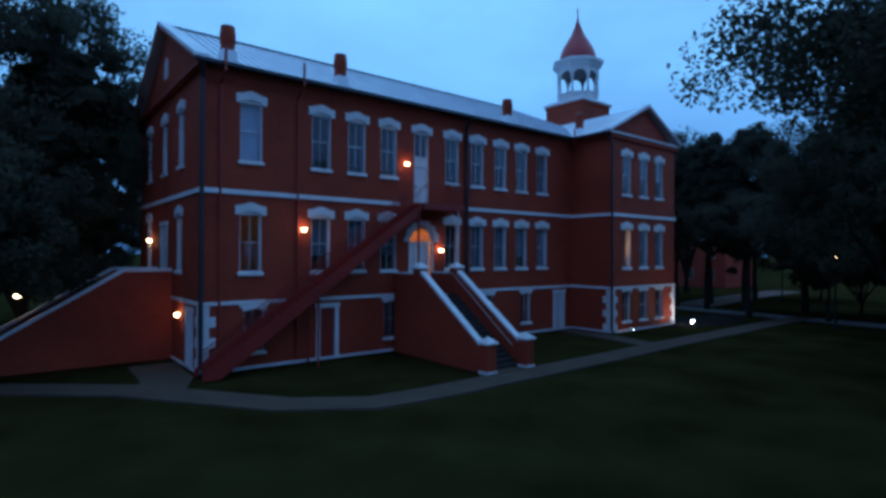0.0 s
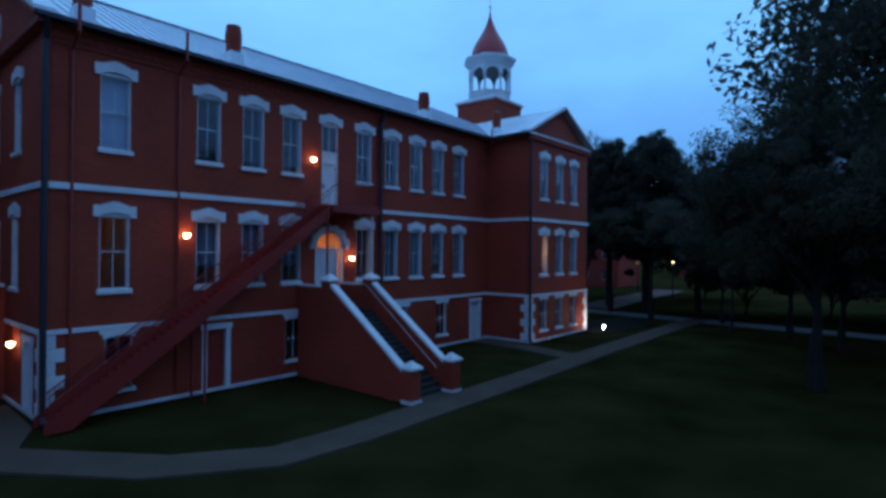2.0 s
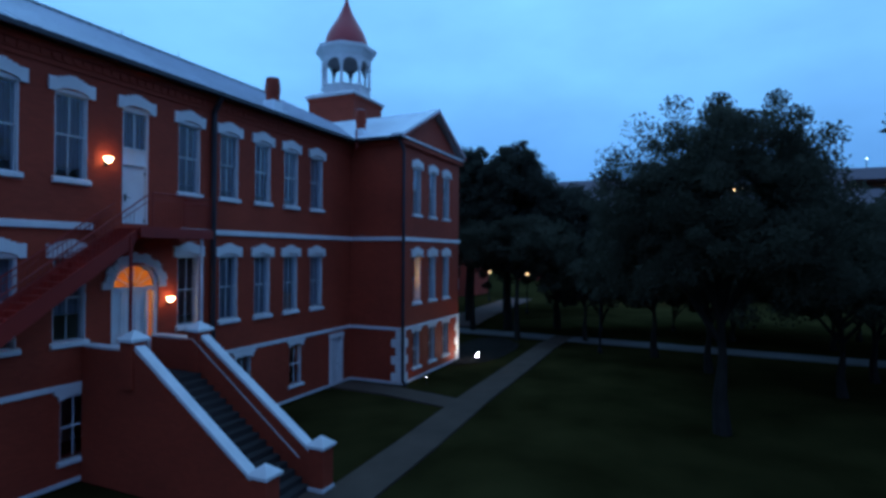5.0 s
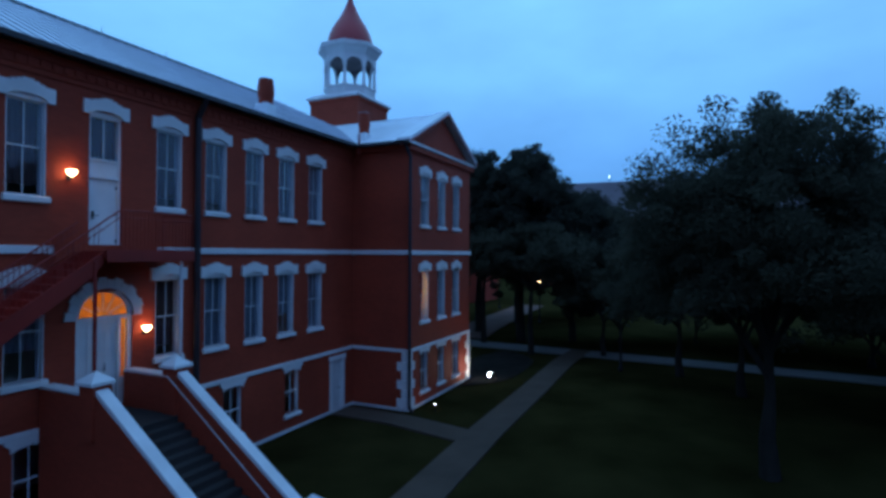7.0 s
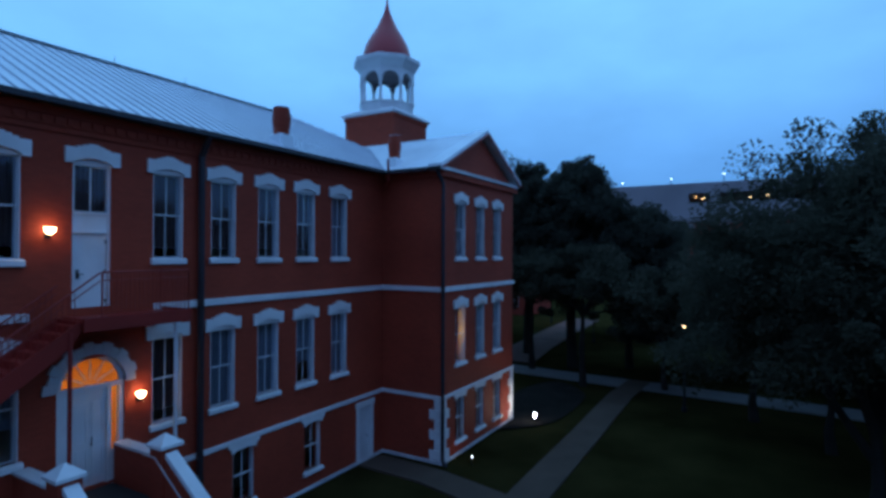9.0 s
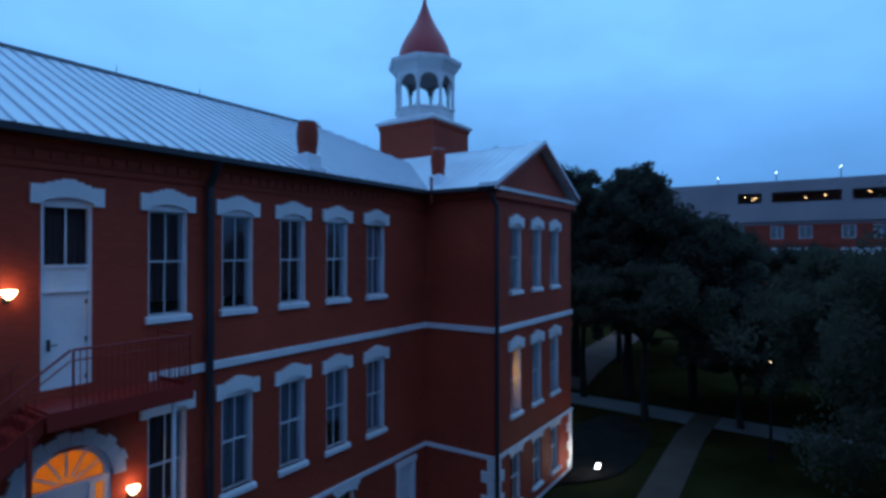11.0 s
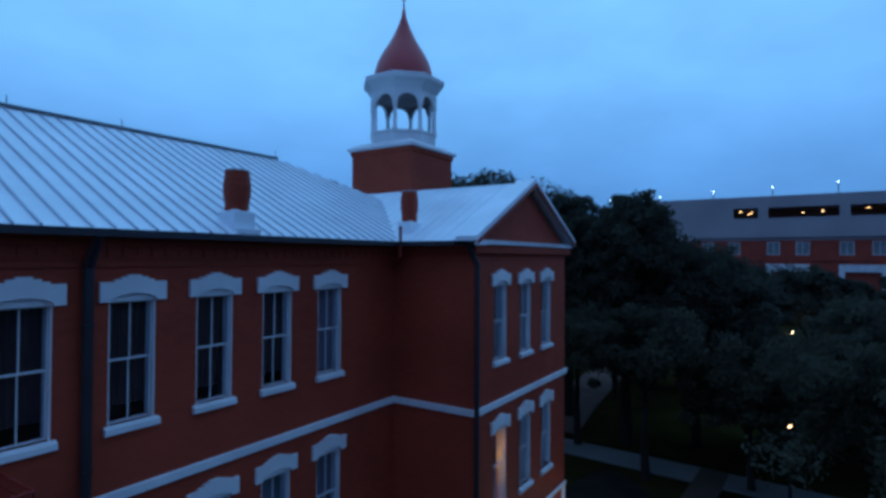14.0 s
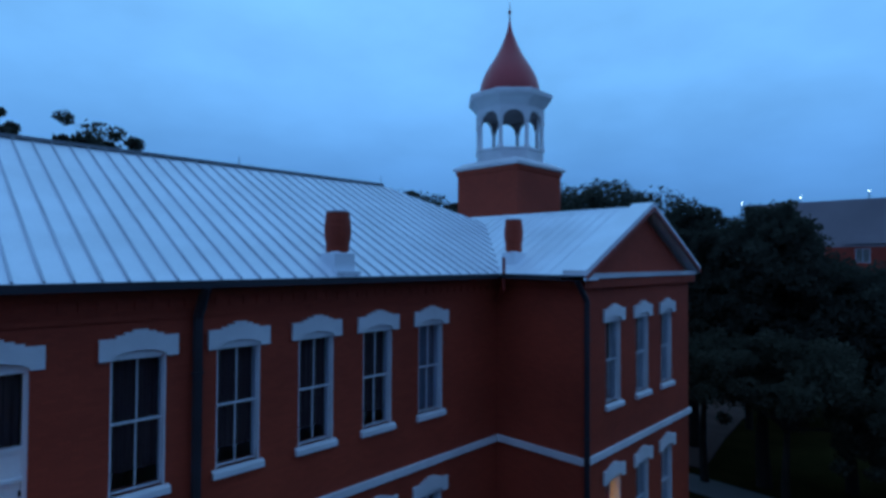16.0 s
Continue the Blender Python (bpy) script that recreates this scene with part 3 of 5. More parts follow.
def door_upper():
    bm = bmesh.new()  # casing, transom bar and panel
    box(bm, 9.38, 9.45, 0.05, 0.2, 7.72, 11.78)
    box(bm, 10.29, 10.36, 0.05, 0.2, 7.72, 11.78)
    box(bm, 9.45, 10.29, 0.05, 0.2, 11.6, 11.78)
    box(bm, 9.45, 10.29, 0.08, 0.18, 9.85, 10.36)
    box(bm, 9.42, 10.32, 0.04, 0.08, 9.82, 9.88)
    box(bm, 9.42, 10.32, 0.04, 0.08, 10.33, 10.4)
    box(bm, 9.855, 9.885, 0.1, 0.14, 10.4, 11.6)
    d = part("door", bm, WHITE, house)
    bm = bmesh.new()
    leaf(bm, 9.46, 10.28, 0.12, 7.74, 9.81, [])
    part("door_leaf", bm, WHITE, d)
    for a, b in ((9.45, 9.855), (9.885, 10.29)):
        bm = bmesh.new()
        box(bm, a, b, 0.118, 0.123, 10.4, 11.6)
        part("pane", bm, GLASS, d)
    bm = bmesh.new()
    pleated(bm, 9.46, 10.28, 10.37, 11.6, 0.25, 0.02, 7)
    part("curtain", bm, DRAPE_DARK, d, "dark curtain behind the glass")
    bm = bmesh.new()
    extrude(bm, [(9.87 + u, -0.075, 11.84 + z) for u, z in hood_outline(0.49, 0.2)], (0, 0.16, 0))
    part("hood", bm, WHITE, d)
    bm = bmesh.new()
    box(bm, 9.53, 9.59, 0.09, 0.12, 8.62, 8.86)
    tube(bm, (9.56, 0.05, 8.74), (9.7, 0.05, 8.74), 0.012)
    tube(bm, (9.56, 0.11, 8.74), (9.56, 0.05, 8.74), 0.012)
    part("handle", bm, BRONZE, d)
    for z in (7.95, 8.75, 9.55):
        bm = bmesh.new()
        box(bm, 10.25, 10.31, 0.1, 0.122, z, z + 0.1)
        part("hinge", bm, BRONZE, d)


def arc(cx, cz, r, n, a0=0.0, a1=math.pi):
    return [(cx + r * math.cos(a0 + (a1 - a0) * i / n), cz + r * math.sin(a0 + (a1 - a0) * i / n)) for i in range(n + 1)]


def door_arched():
    cx, cz, r = 9.9, 5.74, 0.74
    bm = bmesh.new()  # side posts, transom bar and the ring of the fanlight
    box(bm, 9.05, 9.17, 0.03, 0.24, 3.06, 5.66)
    box(bm, 10.63, 10.75, 0.03, 0.24, 3.06, 5.66)
    box(bm, 9.05, 10.75, 0.02, 0.24, 5.66, 5.78)
    box(bm, 10.32, 10.38, 0.06, 0.2, 3.06, 5.66)
    box(bm, 9.42, 9.48, 0.06, 0.2, 3.06, 5.66)
    box(bm, 9.48, 10.32, 0.1, 0.2, 5.4, 5.66)
    outer, inner = arc(cx, cz, r + 0.12, 20), arc(cx, cz, r, 20)
    for i in range(20):
        extrude(bm, [(outer[i][0], 0.05, outer[i][1]), (outer[i + 1][0], 0.05, outer[i + 1][1]), (inner[i + 1][0], 0.05, inner[i + 1][1]), (inner[i][0], 0.05, inner[i][1])], (0, 0.18, 0))
    for k in range(1, 6):
        a = math.pi * k / 6
        c, s = math.cos(a), math.sin(a)
        n = (-s * 0.024, c * 0.024)
        p, q = (cx + 0.2 * c, cz + 0.2 * s), (cx + r * c, cz + r * s)
        extrude(bm, [(p[0] + n[0], 0.1, p[1] + n[1]), (q[0] + n[0], 0.1, q[1] + n[1]), (q[0] - n[0], 0.1, q[1] - n[1]), (p[0] - n[0], 0.1, p[1] - n[1])], (0, 0.04, 0))
    d = part("door", bm, WHITE, house)
    for k in range(6):
        bm = bmesh.new()
        pts = arc(cx, cz, r, 5, math.pi * k / 6 + 0.02, math.pi * (k + 1) / 6 - 0.02) + [(cx + 0.03 * math.cos(math.pi * (k + 0.5) / 6), cz + 0.04 + 0.03 * math.sin(math.pi * (k + 0.5) / 6))]
        extrude(bm, [(x, 0.12, z) for x, z in pts], (0, 0.005, 0))
        part("pane", bm, GLASS_DOOR, d, "amber-lit fanlight pane")
    # brick-stepped white arch over the door
    n = 14
    for i in range(n):
        a0, a1 = math.pi * i / n, math.pi * (i + 1) / n
        ro = 1.2 if i % 2 else 1.13
        bm = bmesh.new()
        pts = arc(cx, cz, ro, 2, a0 + 0.004, a1 - 0.004) + arc(cx, cz, r + 0.122, 2, a0 + 0.004, a1 - 0.004)[::-1]
        extrude(bm, [(x, -0.08, z) for x, z in pts], (0, 0.14, 0))
        part("arch_stone", bm, WHITE_OLD, d)
    bm = bmesh.new()  # brick that fills the corners of the opening behind the arch
    for s in (-1, 1):
        pts = [(cx + s * 0.86 * math.cos(math.pi / 2 * i / 8), cz + 0.86 * math.sin(math.pi / 2 * i / 8)) for i in range(9)]
        pts = [(x, z) for x, z in pts if z <= 6.5] + [(cx + s * 0.4, 6.5), (cx + s * 0.86, 6.5)]
        extrude(bm, [(x, 0.06, z) for x, z in pts], (0, 0.3, 0))
    part("spandrel", bm, RED, d)
    bm = bmesh.new()
    leaf(bm, 9.49, 9.895, 0.13, 3.08, 5.4, [(9.55, 9.84, 3.3, 4.1), (9.55, 9.84, 4.25, 5.3)])
    part("door_leaf", bm, WHITE, d)
    bm = bmesh.new()
    leaf(bm, 9.905, 10.31, 0.13, 3.08, 5.4, [(9.96, 10.25, 3.3, 4.1), (9.96, 10.25, 4.25, 5.3)])
    part("door_leaf", bm, WHITE, d)
    bm = bmesh.new()
    box(bm, 9.17, 9.42, 0.1, 0.18, 3.9, 5.66)
    part("panel", bm, WHITE, d)
    for a, b in ((9.17, 9.42), (10.38, 10.63)):
        if a > 10:
            bm = bmesh.new()
            box(bm, a + 0.08, b - 0.02, 0.14, 0.145, 3.9, 5.66)
            part("pane", bm, GLASS_DOOR, d)
            bm = bmesh.new()
            box(bm, a, a + 0.08, 0.1, 0.18, 3.9, 5.66)
            part("panel", bm, WHITE, d)
        bm = bmesh.new()
        box(bm, a, b, 0.1, 0.18, 3.06, 3.9)
        part("panel", bm, WHITE, d)
    bm = bmesh.new()
    tube(bm, (9.93, 0.06, 4.15), (9.93, 0.06, 4.4), 0.014)
    tube(bm, (9.93, 0.13, 4.2), (9.93, 0.06, 4.2), 0.012)
    part("handle", bm, BRONZE, d)


def plain_door(m, w=0.9, h=2.44, label="", leaf_mat=WHITE_OLD):
    """A plain white door in a broad casing under a cap, outside on y = 0."""
    hw = w / 2
    bm = bmesh.new()
    for s in (-1, 1):
        a, b = sorted((s * (hw + 0.14), s * (hw - 0.06)))
        box(bm, a, b, -0.05, -0.003, 0.0, h)
        a, b = sorted((s * hw, s * (hw - 0.06)))
        box(bm, a, b, -0.003, 0.2, 0.0, h)
    box(bm, -hw - 0.2, hw + 0.2, -0.08, -0.003, h, h + 0.22)
    d = part("door", bm, WHITE, house, label, m)
    bm = bmesh.new()
    leaf(bm, -hw + 0.06, hw - 0.06, 0.12, 0.02, h, [(-hw + 0.16, hw - 0.16, 0.25, 1.0), (-hw + 0.16, hw - 0.16, 1.15, h - 0.15)])
    part("door_leaf", bm, leaf_mat, d)
    bm = bmesh.new()
    tube(bm, (hw - 0.17, 0.13, 1.02), (hw - 0.17, 0.06, 1.02), 0.03)
    part("handle", bm, BRONZE, d)


door_upper()
door_arched()
plain_door(pose(4.3, 0, 0.06), leaf_mat=PIPE_RED)
plain_door(pose(21.47, 0, 0.06))
plain_door(pose(X0, 1.6, 0.06, 0, 0, -90))
plain_door(pose(X0, 6.6, 3.06, 0, 0, -90), 1.2, 3.4)


# ---- bands, plinth and quoins ----
def band(z0, z1, out, name, mat=WHITE):
    for x, y, lng, rz in ((X0 - out, 0, X1 - X0 - 0.0, 0), (X0, Y1, Y1, -90), (X1, 0.0, -WY0, -90), (X1 - out, WY0, WX1 - X1 + 2 * out, 0), (WX1, WY0, WY1 - WY0, 90)):
        bm = bmesh.new()
        box(bm, 0, lng, -out, -0.002, z0, z1)
        bevel(bm, 0.012)
        part(name, bm, mat, house, "", pose(x, y, 0, 0, 0, rz))


band(7.62, 7.83, 0.09, "belt_course")
band(2.86, 3.02, 0.07, "belt_course")
band(0.02, 0.16, 0.06, "plinth", WHITE_OLD)


def quoins(x, y, rz, side):
    for k in range(6):
        bm = bmesh.new()
        w = 0.62 if k % 2 == 0 else 0.36
        a, b = (0.0, w) if side > 0 else (-w, 0.0)
        box(bm, a, b, -0.05, -0.002, 0.18 + k * 0.445, 0.18 + k * 0.445 + 0.435)
        bevel(bm, 0.012)
        part("quoin", bm, WHITE, house, "", pose(x, y, 0, 0, 0, rz))


quoins(X0, 0, 0, 1)
quoins(X1, WY0, 0, 1)
quoins(WX1, WY0, 0, -1)
quoins(X1, WY0, -90, -1)
quoins(X0, 0, -90, -1)
for z0, z1, o in ((12.35, 12.498, 0.05), (12.5, 12.748, 0.09), (12.75, 12.975, 0.14)):
    bm = bmesh.new()
    box(bm, X0 - o, X1 - 0.002, -o, -0.002, z0, z1)
    part("cornice", bm, RED, house)
bm = bmesh.new()
box(bm, 0, 0.12, -0.125, -0.091, 12.56, 12.74)
DENTIL = mesh_of("dentil", bm, RED)
for i in range(80):
    placed("dentil", DENTIL, house, pose(X0 + 0.2 + i * 0.3, 0, 0))


# ---- roofs ----
SL = (RIDGE - EAVE) / (MID + 0.5)
bm = bmesh.new()
th = Vector((0, 0, -0.12))
xa = X0 - 0.42
extrude(bm, [(xa, -0.5, EAVE), (29.9, -0.5, EAVE), (23.1, MID, RIDGE), (xa, MID, RIDGE)], th)
extrude(bm, [(xa, MID, RIDGE), (23.1, MID, RIDGE), (29.9, 13.3, EAVE), (xa, 13.3, EAVE)], th)
extrude(bm, [(29.9, -0.5, EAVE), (29.9, 13.3, EAVE), (23.1, MID, RIDGE)], th)
main_roof = part("roof", bm, ROOF, house, "pale galvanised standing-seam metal roof")
WC = (X1 + WX1) / 2
WR = 15.34
WSL = (WR - EAVE) / (WC - X1 + 0.5)
bm = bmesh.new()
extrude(bm, [(X1 - 0.5, WY0 - 0.3, EAVE), (WC, WY0 - 0.3, WR), (WC, WY1 + 0.3, WR), (X1 - 0.5, WY1 + 0.3, EAVE)], th)
extrude(bm, [(WC, WY0 - 0.3, WR), (WX1 + 0.38, WY0 - 0.3, EAVE + 0.07), (WX1 + 0.38, WY1 + 0.3, EAVE + 0.07), (WC, WY1 + 0.3, WR)], th)
wing_roof = part("roof", bm, ROOF, house, "pale galvanised standing-seam metal roof")
bm = bmesh.new()
box(bm, -0.02, 0.02, 0, 1, -0.01, 0.04)
SEAM_MESH = mesh_of("seam", bm, SEAM)
bm = bmesh.new()
box(bm, -0.016, 0.016, 0, 1, -0.01, 0.025)
SEAM_PALE = mesh_of("seam", bm, ROOF)


def seam(a, b, roof, me=SEAM_MESH):
    a, b = Vector(a), Vector(b)
    d = b - a
    up = Vector((0, 0, 1))
    yv = d.normalized()
    xv = yv.cross(up).normalized()
    zv = xv.cross(yv)
    m = Matrix((xv, yv, zv)).transposed().to_4x4()
    placed("seam", me, roof, Matrix.Translation(a) @ m @ Matrix.Diagonal((1, d.length, 1, 1)))


def main_z(y):
    return EAVE + SL * (y + 0.5)


def wing_z(x):
    return EAVE + WSL * (x - X1 + 0.5)


x = 10.03 - 0.416 * 28
while x < 26.0:
    y0 = -0.5 if x < X1 - 0.5 else -0.5 + (WSL / SL) * (x - X1 + 0.5)
    y1 = MID if x < 23.1 else MID - (x - 23.1) * (MID + 0.5) / 6.8
    if y1 - y0 > 0.2:
        seam((x, y0, main_z(y0)), (x, y1, main_z(y1)), main_roof)
    x += 0.416
y = WY0 + 0.55
while y < 3.6:
    xs = X1 - 0.5 if y < -0.5 else X1 - 0.5 + (y + 0.5) * SL / WSL
    if WC - xs > 0.2:
        seam((xs, y, wing_z(xs)), (WC, y, WR), wing_roof, SEAM_PALE)
    y += 0.416
bm = bmesh.new()  # ridge caps
extrude(bm, [(xa, MID - 0.16, RIDGE - 0.03), (xa, MID - 0.1, RIDGE + 0.07), (xa, MID + 0.1, RIDGE + 0.07), (xa, MID + 0.16, RIDGE - 0.03)], (23.1 - xa, 0, 0))
part("ridge_cap", bm, GUTTER_GREY, main_roof, "dark metal ridge cap")
for x in (13.9, 16.93, 23.06):
    bm = bmesh.new()
    tube(bm, (x, MID, RIDGE), (x, MID, RIDGE + 0.34), 0.02, 0.008, 6)
    tube(bm, (x, MID, RIDGE + 0.02), (x, MID, RIDGE + 0.09), 0.045, 0.025, 6)
    part("lightning_rod", bm, GUTTER, main_roof, "dark metal lightning rod")
bm = bmesh.new()
extrude(bm, [(WC - 0.14, WY0 - 0.3, WR - 0.06), (WC, WY0 - 0.3, WR + 0.05), (WC + 0.14, WY0 - 0.3, WR - 0.06)], (0, WY1 - WY0 + 0.6, 0))
part("ridge_cap", bm, ROOF, wing_roof)


def verge(a, b, width, way, mat, roof):
    """A folded metal strip along the rake of a gable."""
    a, b = Vector(a), Vector(b)
    bm = bmesh.new()
    w = Vector(way) * width
    extrude(bm, [a, b, b + w, a + w], (0, 0, 0.16))
    v = part("verge", bm, mat, roof)
    bm = bmesh.new()
    extrude(bm, [a - Vector(way) * 0.03, b - Vector(way) * 0.03, b - Vector(way) * 0.002, a - Vector(way) * 0.002], (0, 0, -0.12))
    part("bargeboard", bm, PIPE_RED, roof)


verge((X1 - 0.55, WY0 - 0.34, EAVE - 0.02), (WC, WY0 - 0.34, WR), 0.75, (0, 1, 0), ROOF, wing_roof)
verge((WX1 + 0.4, WY0 - 0.34, EAVE + 0.07), (WC, WY0 - 0.34, WR), 0.75, (0, 1, 0), ROOF, wing_roof)
verge((xa - 0.03, -0.55, EAVE - 0.02), (xa - 0.03, MID, RIDGE), 0.6, (1, 0, 0), ROOF, main_roof)
verge((xa - 0.03, 13.35, EAVE - 0.02), (xa - 0.03, MID, RIDGE), 0.6, (1, 0, 0), ROOF, main_roof)

# gables
bm = bmesh.new()
extrude(bm, [(X0, 0.0, TOP), (X0, Y1, TOP), (X0, MID, TOP + SL * MID)], (0.4, 0, 0))
gable = part("gable", bm, RED, house)
bm = bmesh.new()
extrude(bm, [(X0 - 0.05, MID - 0.35, 13.9), (X0 - 0.05, MID + 0.35, 13.9), (X0 - 0.05, MID + 0.35, 14.7), (X0 - 0.05, MID, 15.0), (X0 - 0.05, MID - 0.35, 14.7)], (0.05, 0, 0))
part("louvre", bm, WHITE_OLD, gable)
bm = bmesh.new()
extrude(bm, [(X0 - 0.3, -0.45, TOP - 0.18), (X0 - 0.3, Y1 + 0.4, TOP - 0.18), (X0 - 0.3, Y1 + 0.4, TOP), (X0 - 0.3, -0.45, TOP)], (0.3, 0, 0))
part("gable_cornice", bm, PIPE_RED, gable)
bm = bmesh.new()
extrude(bm, [(X1 - 0.1, WY0, TOP), (WX1 + 0.1, WY0, TOP), (WC, WY0, TOP + WSL * (WC - X1 + 0.1))], (0, 0.4, 0))
pediment = part("gable", bm, RED, house)
bm = bmesh.new()
box(bm, X1 - 0.05, WX1 + 0.35, WY0 - 0.22, WY0 - 0.002, 13.0, 13.14)
part("pediment_cornice", bm, WHITE_OLD, pediment)
bm = bmesh.new()
box(bm, X1 - 0.3, WX1 + 0.3, WY0 - 0.16, WY0 - 0.003, 12.72, 12.99)
box(bm, X1 - 0.16, X1 - 0.003, WY0, -0.16, 12.72, 12.99)
part("wing_cornice", bm, RED, pediment)
bm = bmesh.new()
extrude(bm, [(X1 - 0.62, WY0 - 0.36, 12.96), (X1 + 0.1, WY0 - 0.36, 12.96), (X1 + 0.1, WY0 - 0.36, 13.06), (X1 - 0.62, WY0 - 0.36, 13.04)], (0, 0.8, 0))
part("cornice_return", bm, ROOF, pediment)

# gutters and downpipes
bm = bmesh.new()
box(bm, xa, X1 - 0.5, -0.62, -0.46, EAVE - 0.16, EAVE - 0.01)
part("gutter", bm, GUTTER, house)
bm = bmesh.new()
box(bm, X1 - 0.62, X1 - 0.46, WY0 - 0.3, -0.46, EAVE - 0.16, EAVE - 0.01)
part("gutter", bm, GUTTER, house)


def downpipe(x, y, ex, ey, r=0.09, mat=GUTTER):
    bm = bmesh.new()
    tube(bm, (ex, ey, EAVE - 0.12), (x, y, EAVE - 0.75), r)
    tube(bm, (x, y, EAVE - 0.72), (x, y, 0.25), r)
    tube(bm, (x, y, 0.28), (x + (ex - x) * 0.3, y - 0.25, 0.08), r)
    for z in (2.2, 5.2, 8.4, 11.2):
        tube(bm, (x, y, z), (x, y, z + 0.06), r + 0.02)
    part("downpipe", bm, mat, house)


downpipe(13.05, -0.14, 13.05, -0.54, 0.105)
downpipe(X0 - 0.02, -0.16, X0 - 0.1, -0.54, 0.1)
downpipe(X1 - 0.12, WY0 - 0.12, X1 - 0.5, WY0 - 0.0, 0.085)
for x in (2.72, -0.75):
    bm = bmesh.new()
    tube(bm, (x, -0.075, 0.3), (x, -0.075, 12.3), 0.055)
    tube(bm, (x, -0.075, 12.28), (x, -0.68, 12.7), 0.055)
    tube(bm, (x, -0.68, 12.68), (x, -0.68, 13.75), 0.06)
    part("vent_pipe", bm, PIPE_RED, house, "red painted vent pipe up the wall")
bm = bmesh.new()
tube(bm, (X1 - 0.55, -0.68, 12.6), (X1 - 0.55, -0.68, 13.6), 0.05)
tube(bm, (X1 - 0.55, -0.68, 12.62), (X1 - 0.2, -0.1, 12.2), 0.05)
part("vent_pipe", bm, PIPE_RED, house, "red painted vent pipe up the wall")


def chimney(x, y, w, top, z0):
    """A round brick flue that swells below its rim, in a pale metal flashing."""
    r = w / 2
    bm = bmesh.new()
    turned(bm, [(r, z0), (r, top - 0.8), (r * 1.03, top - 0.74), (r * 1.13, top - 0.58), (r * 1.15, top - 0.36), (r * 1.08, top - 0.18), (r * 1.02, top - 0.08), (r * 1.02, top)], 16, 0, x, y)
    c = part("chimney", bm, RED, house)
    bm = bmesh.new()
    turned(bm, [(r * 1.5, z0 - 0.62), (r * 1.46, z0 - 0.02), (r * 1.2, z0 + 0.03)], 4, math.pi / 4, x, y)
    part("flashing", bm, ROOF, c, "pale metal flashing")
    bm = bmesh.new()
    zf = main_z(y - r - 0.12)
    box(bm, x - r * 1.2, x + r * 1.2, y - r - 0.2, y - r * 0.4, zf - 0.02, zf + 0.09)
    part("flashing_apron", bm, ROOF, c, "pale metal apron")
    bm = bmesh.new()
    turned(bm, [(r * 1.0, top + 0.001), (r * 1.02, top + 0.03), (r * 0.9, top + 0.05), (r * 0.8, top + 0.02)], 16, 0, x, y)
    part("rim", bm, GARAGE, c, "weathered pale mortar rim")


chimney(-0.48, 0.0, 0.58, 14.74, 13.72)
chimney(4.9, 0.0, 0.58, 14.78, 13.72)
chimney(16.47, 0.0, 0.58, 14.66, 13.68)
chimney(23.1, -0.42, 0.54, 14.82, 13.78)


# ---- the cupola tower ----
TX, TY = 31.92, 6.5
DOME_PROFILE = [(1.54, 22.4), (1.5, 22.75), (1.39, 23.15), (1.24, 23.5), (1.08, 23.8), (0.9, 24.1), (0.72, 24.4), (0.54, 24.75), (0.39, 25.1), (0.27, 25.4), (0.14, 25.8)]
bm = bmesh.new()
turned(bm, [(1.94 * 1.4142, 0.0), (1.94 * 1.4142, 17.9), (2.0 * 1.4142, 18.0), (2.02 * 1.4142, 18.2)], 4, math.pi / 4, TX, TY)
tower = part("tower", bm, RED, house, "square brick tower under a white open belfry")
bm = bmesh.new()
turned(bm, [(2.08 * 1.4142, 18.2), (2.14 * 1.4142, 18.26), (2.14 * 1.4142, 18.34), (1.7 * 1.4142, 18.62)], 4, math.pi / 4, TX, TY)
part("tower_cornice", bm, WHITE, tower)
K = 1 / math.cos(math.pi / 8)
T8 = math.pi / 8
bm = bmesh.new()
turned(bm, [(1.68 * K, 18.3), (1.68 * K, 19.1), (1.74 * K, 19.14), (1.74 * K, 19.24), (1.5 * K, 19.26)], 8, T8, TX, TY)
part("belfry_base", bm, WHITE, tower)
bm = bmesh.new()
turned(bm, [(1.5 * K, 21.26), (1.66 * K, 21.27), (1.72 * K, 21.42), (1.92 * K, 21.72), (2.1 * K, 21.88), (2.12 * K, 22.1), (1.98 * K, 22.18), (1.5 * K, 22.28)], 8, T8, TX, TY)
part("belfry_cornice", bm, WHITE, tower)
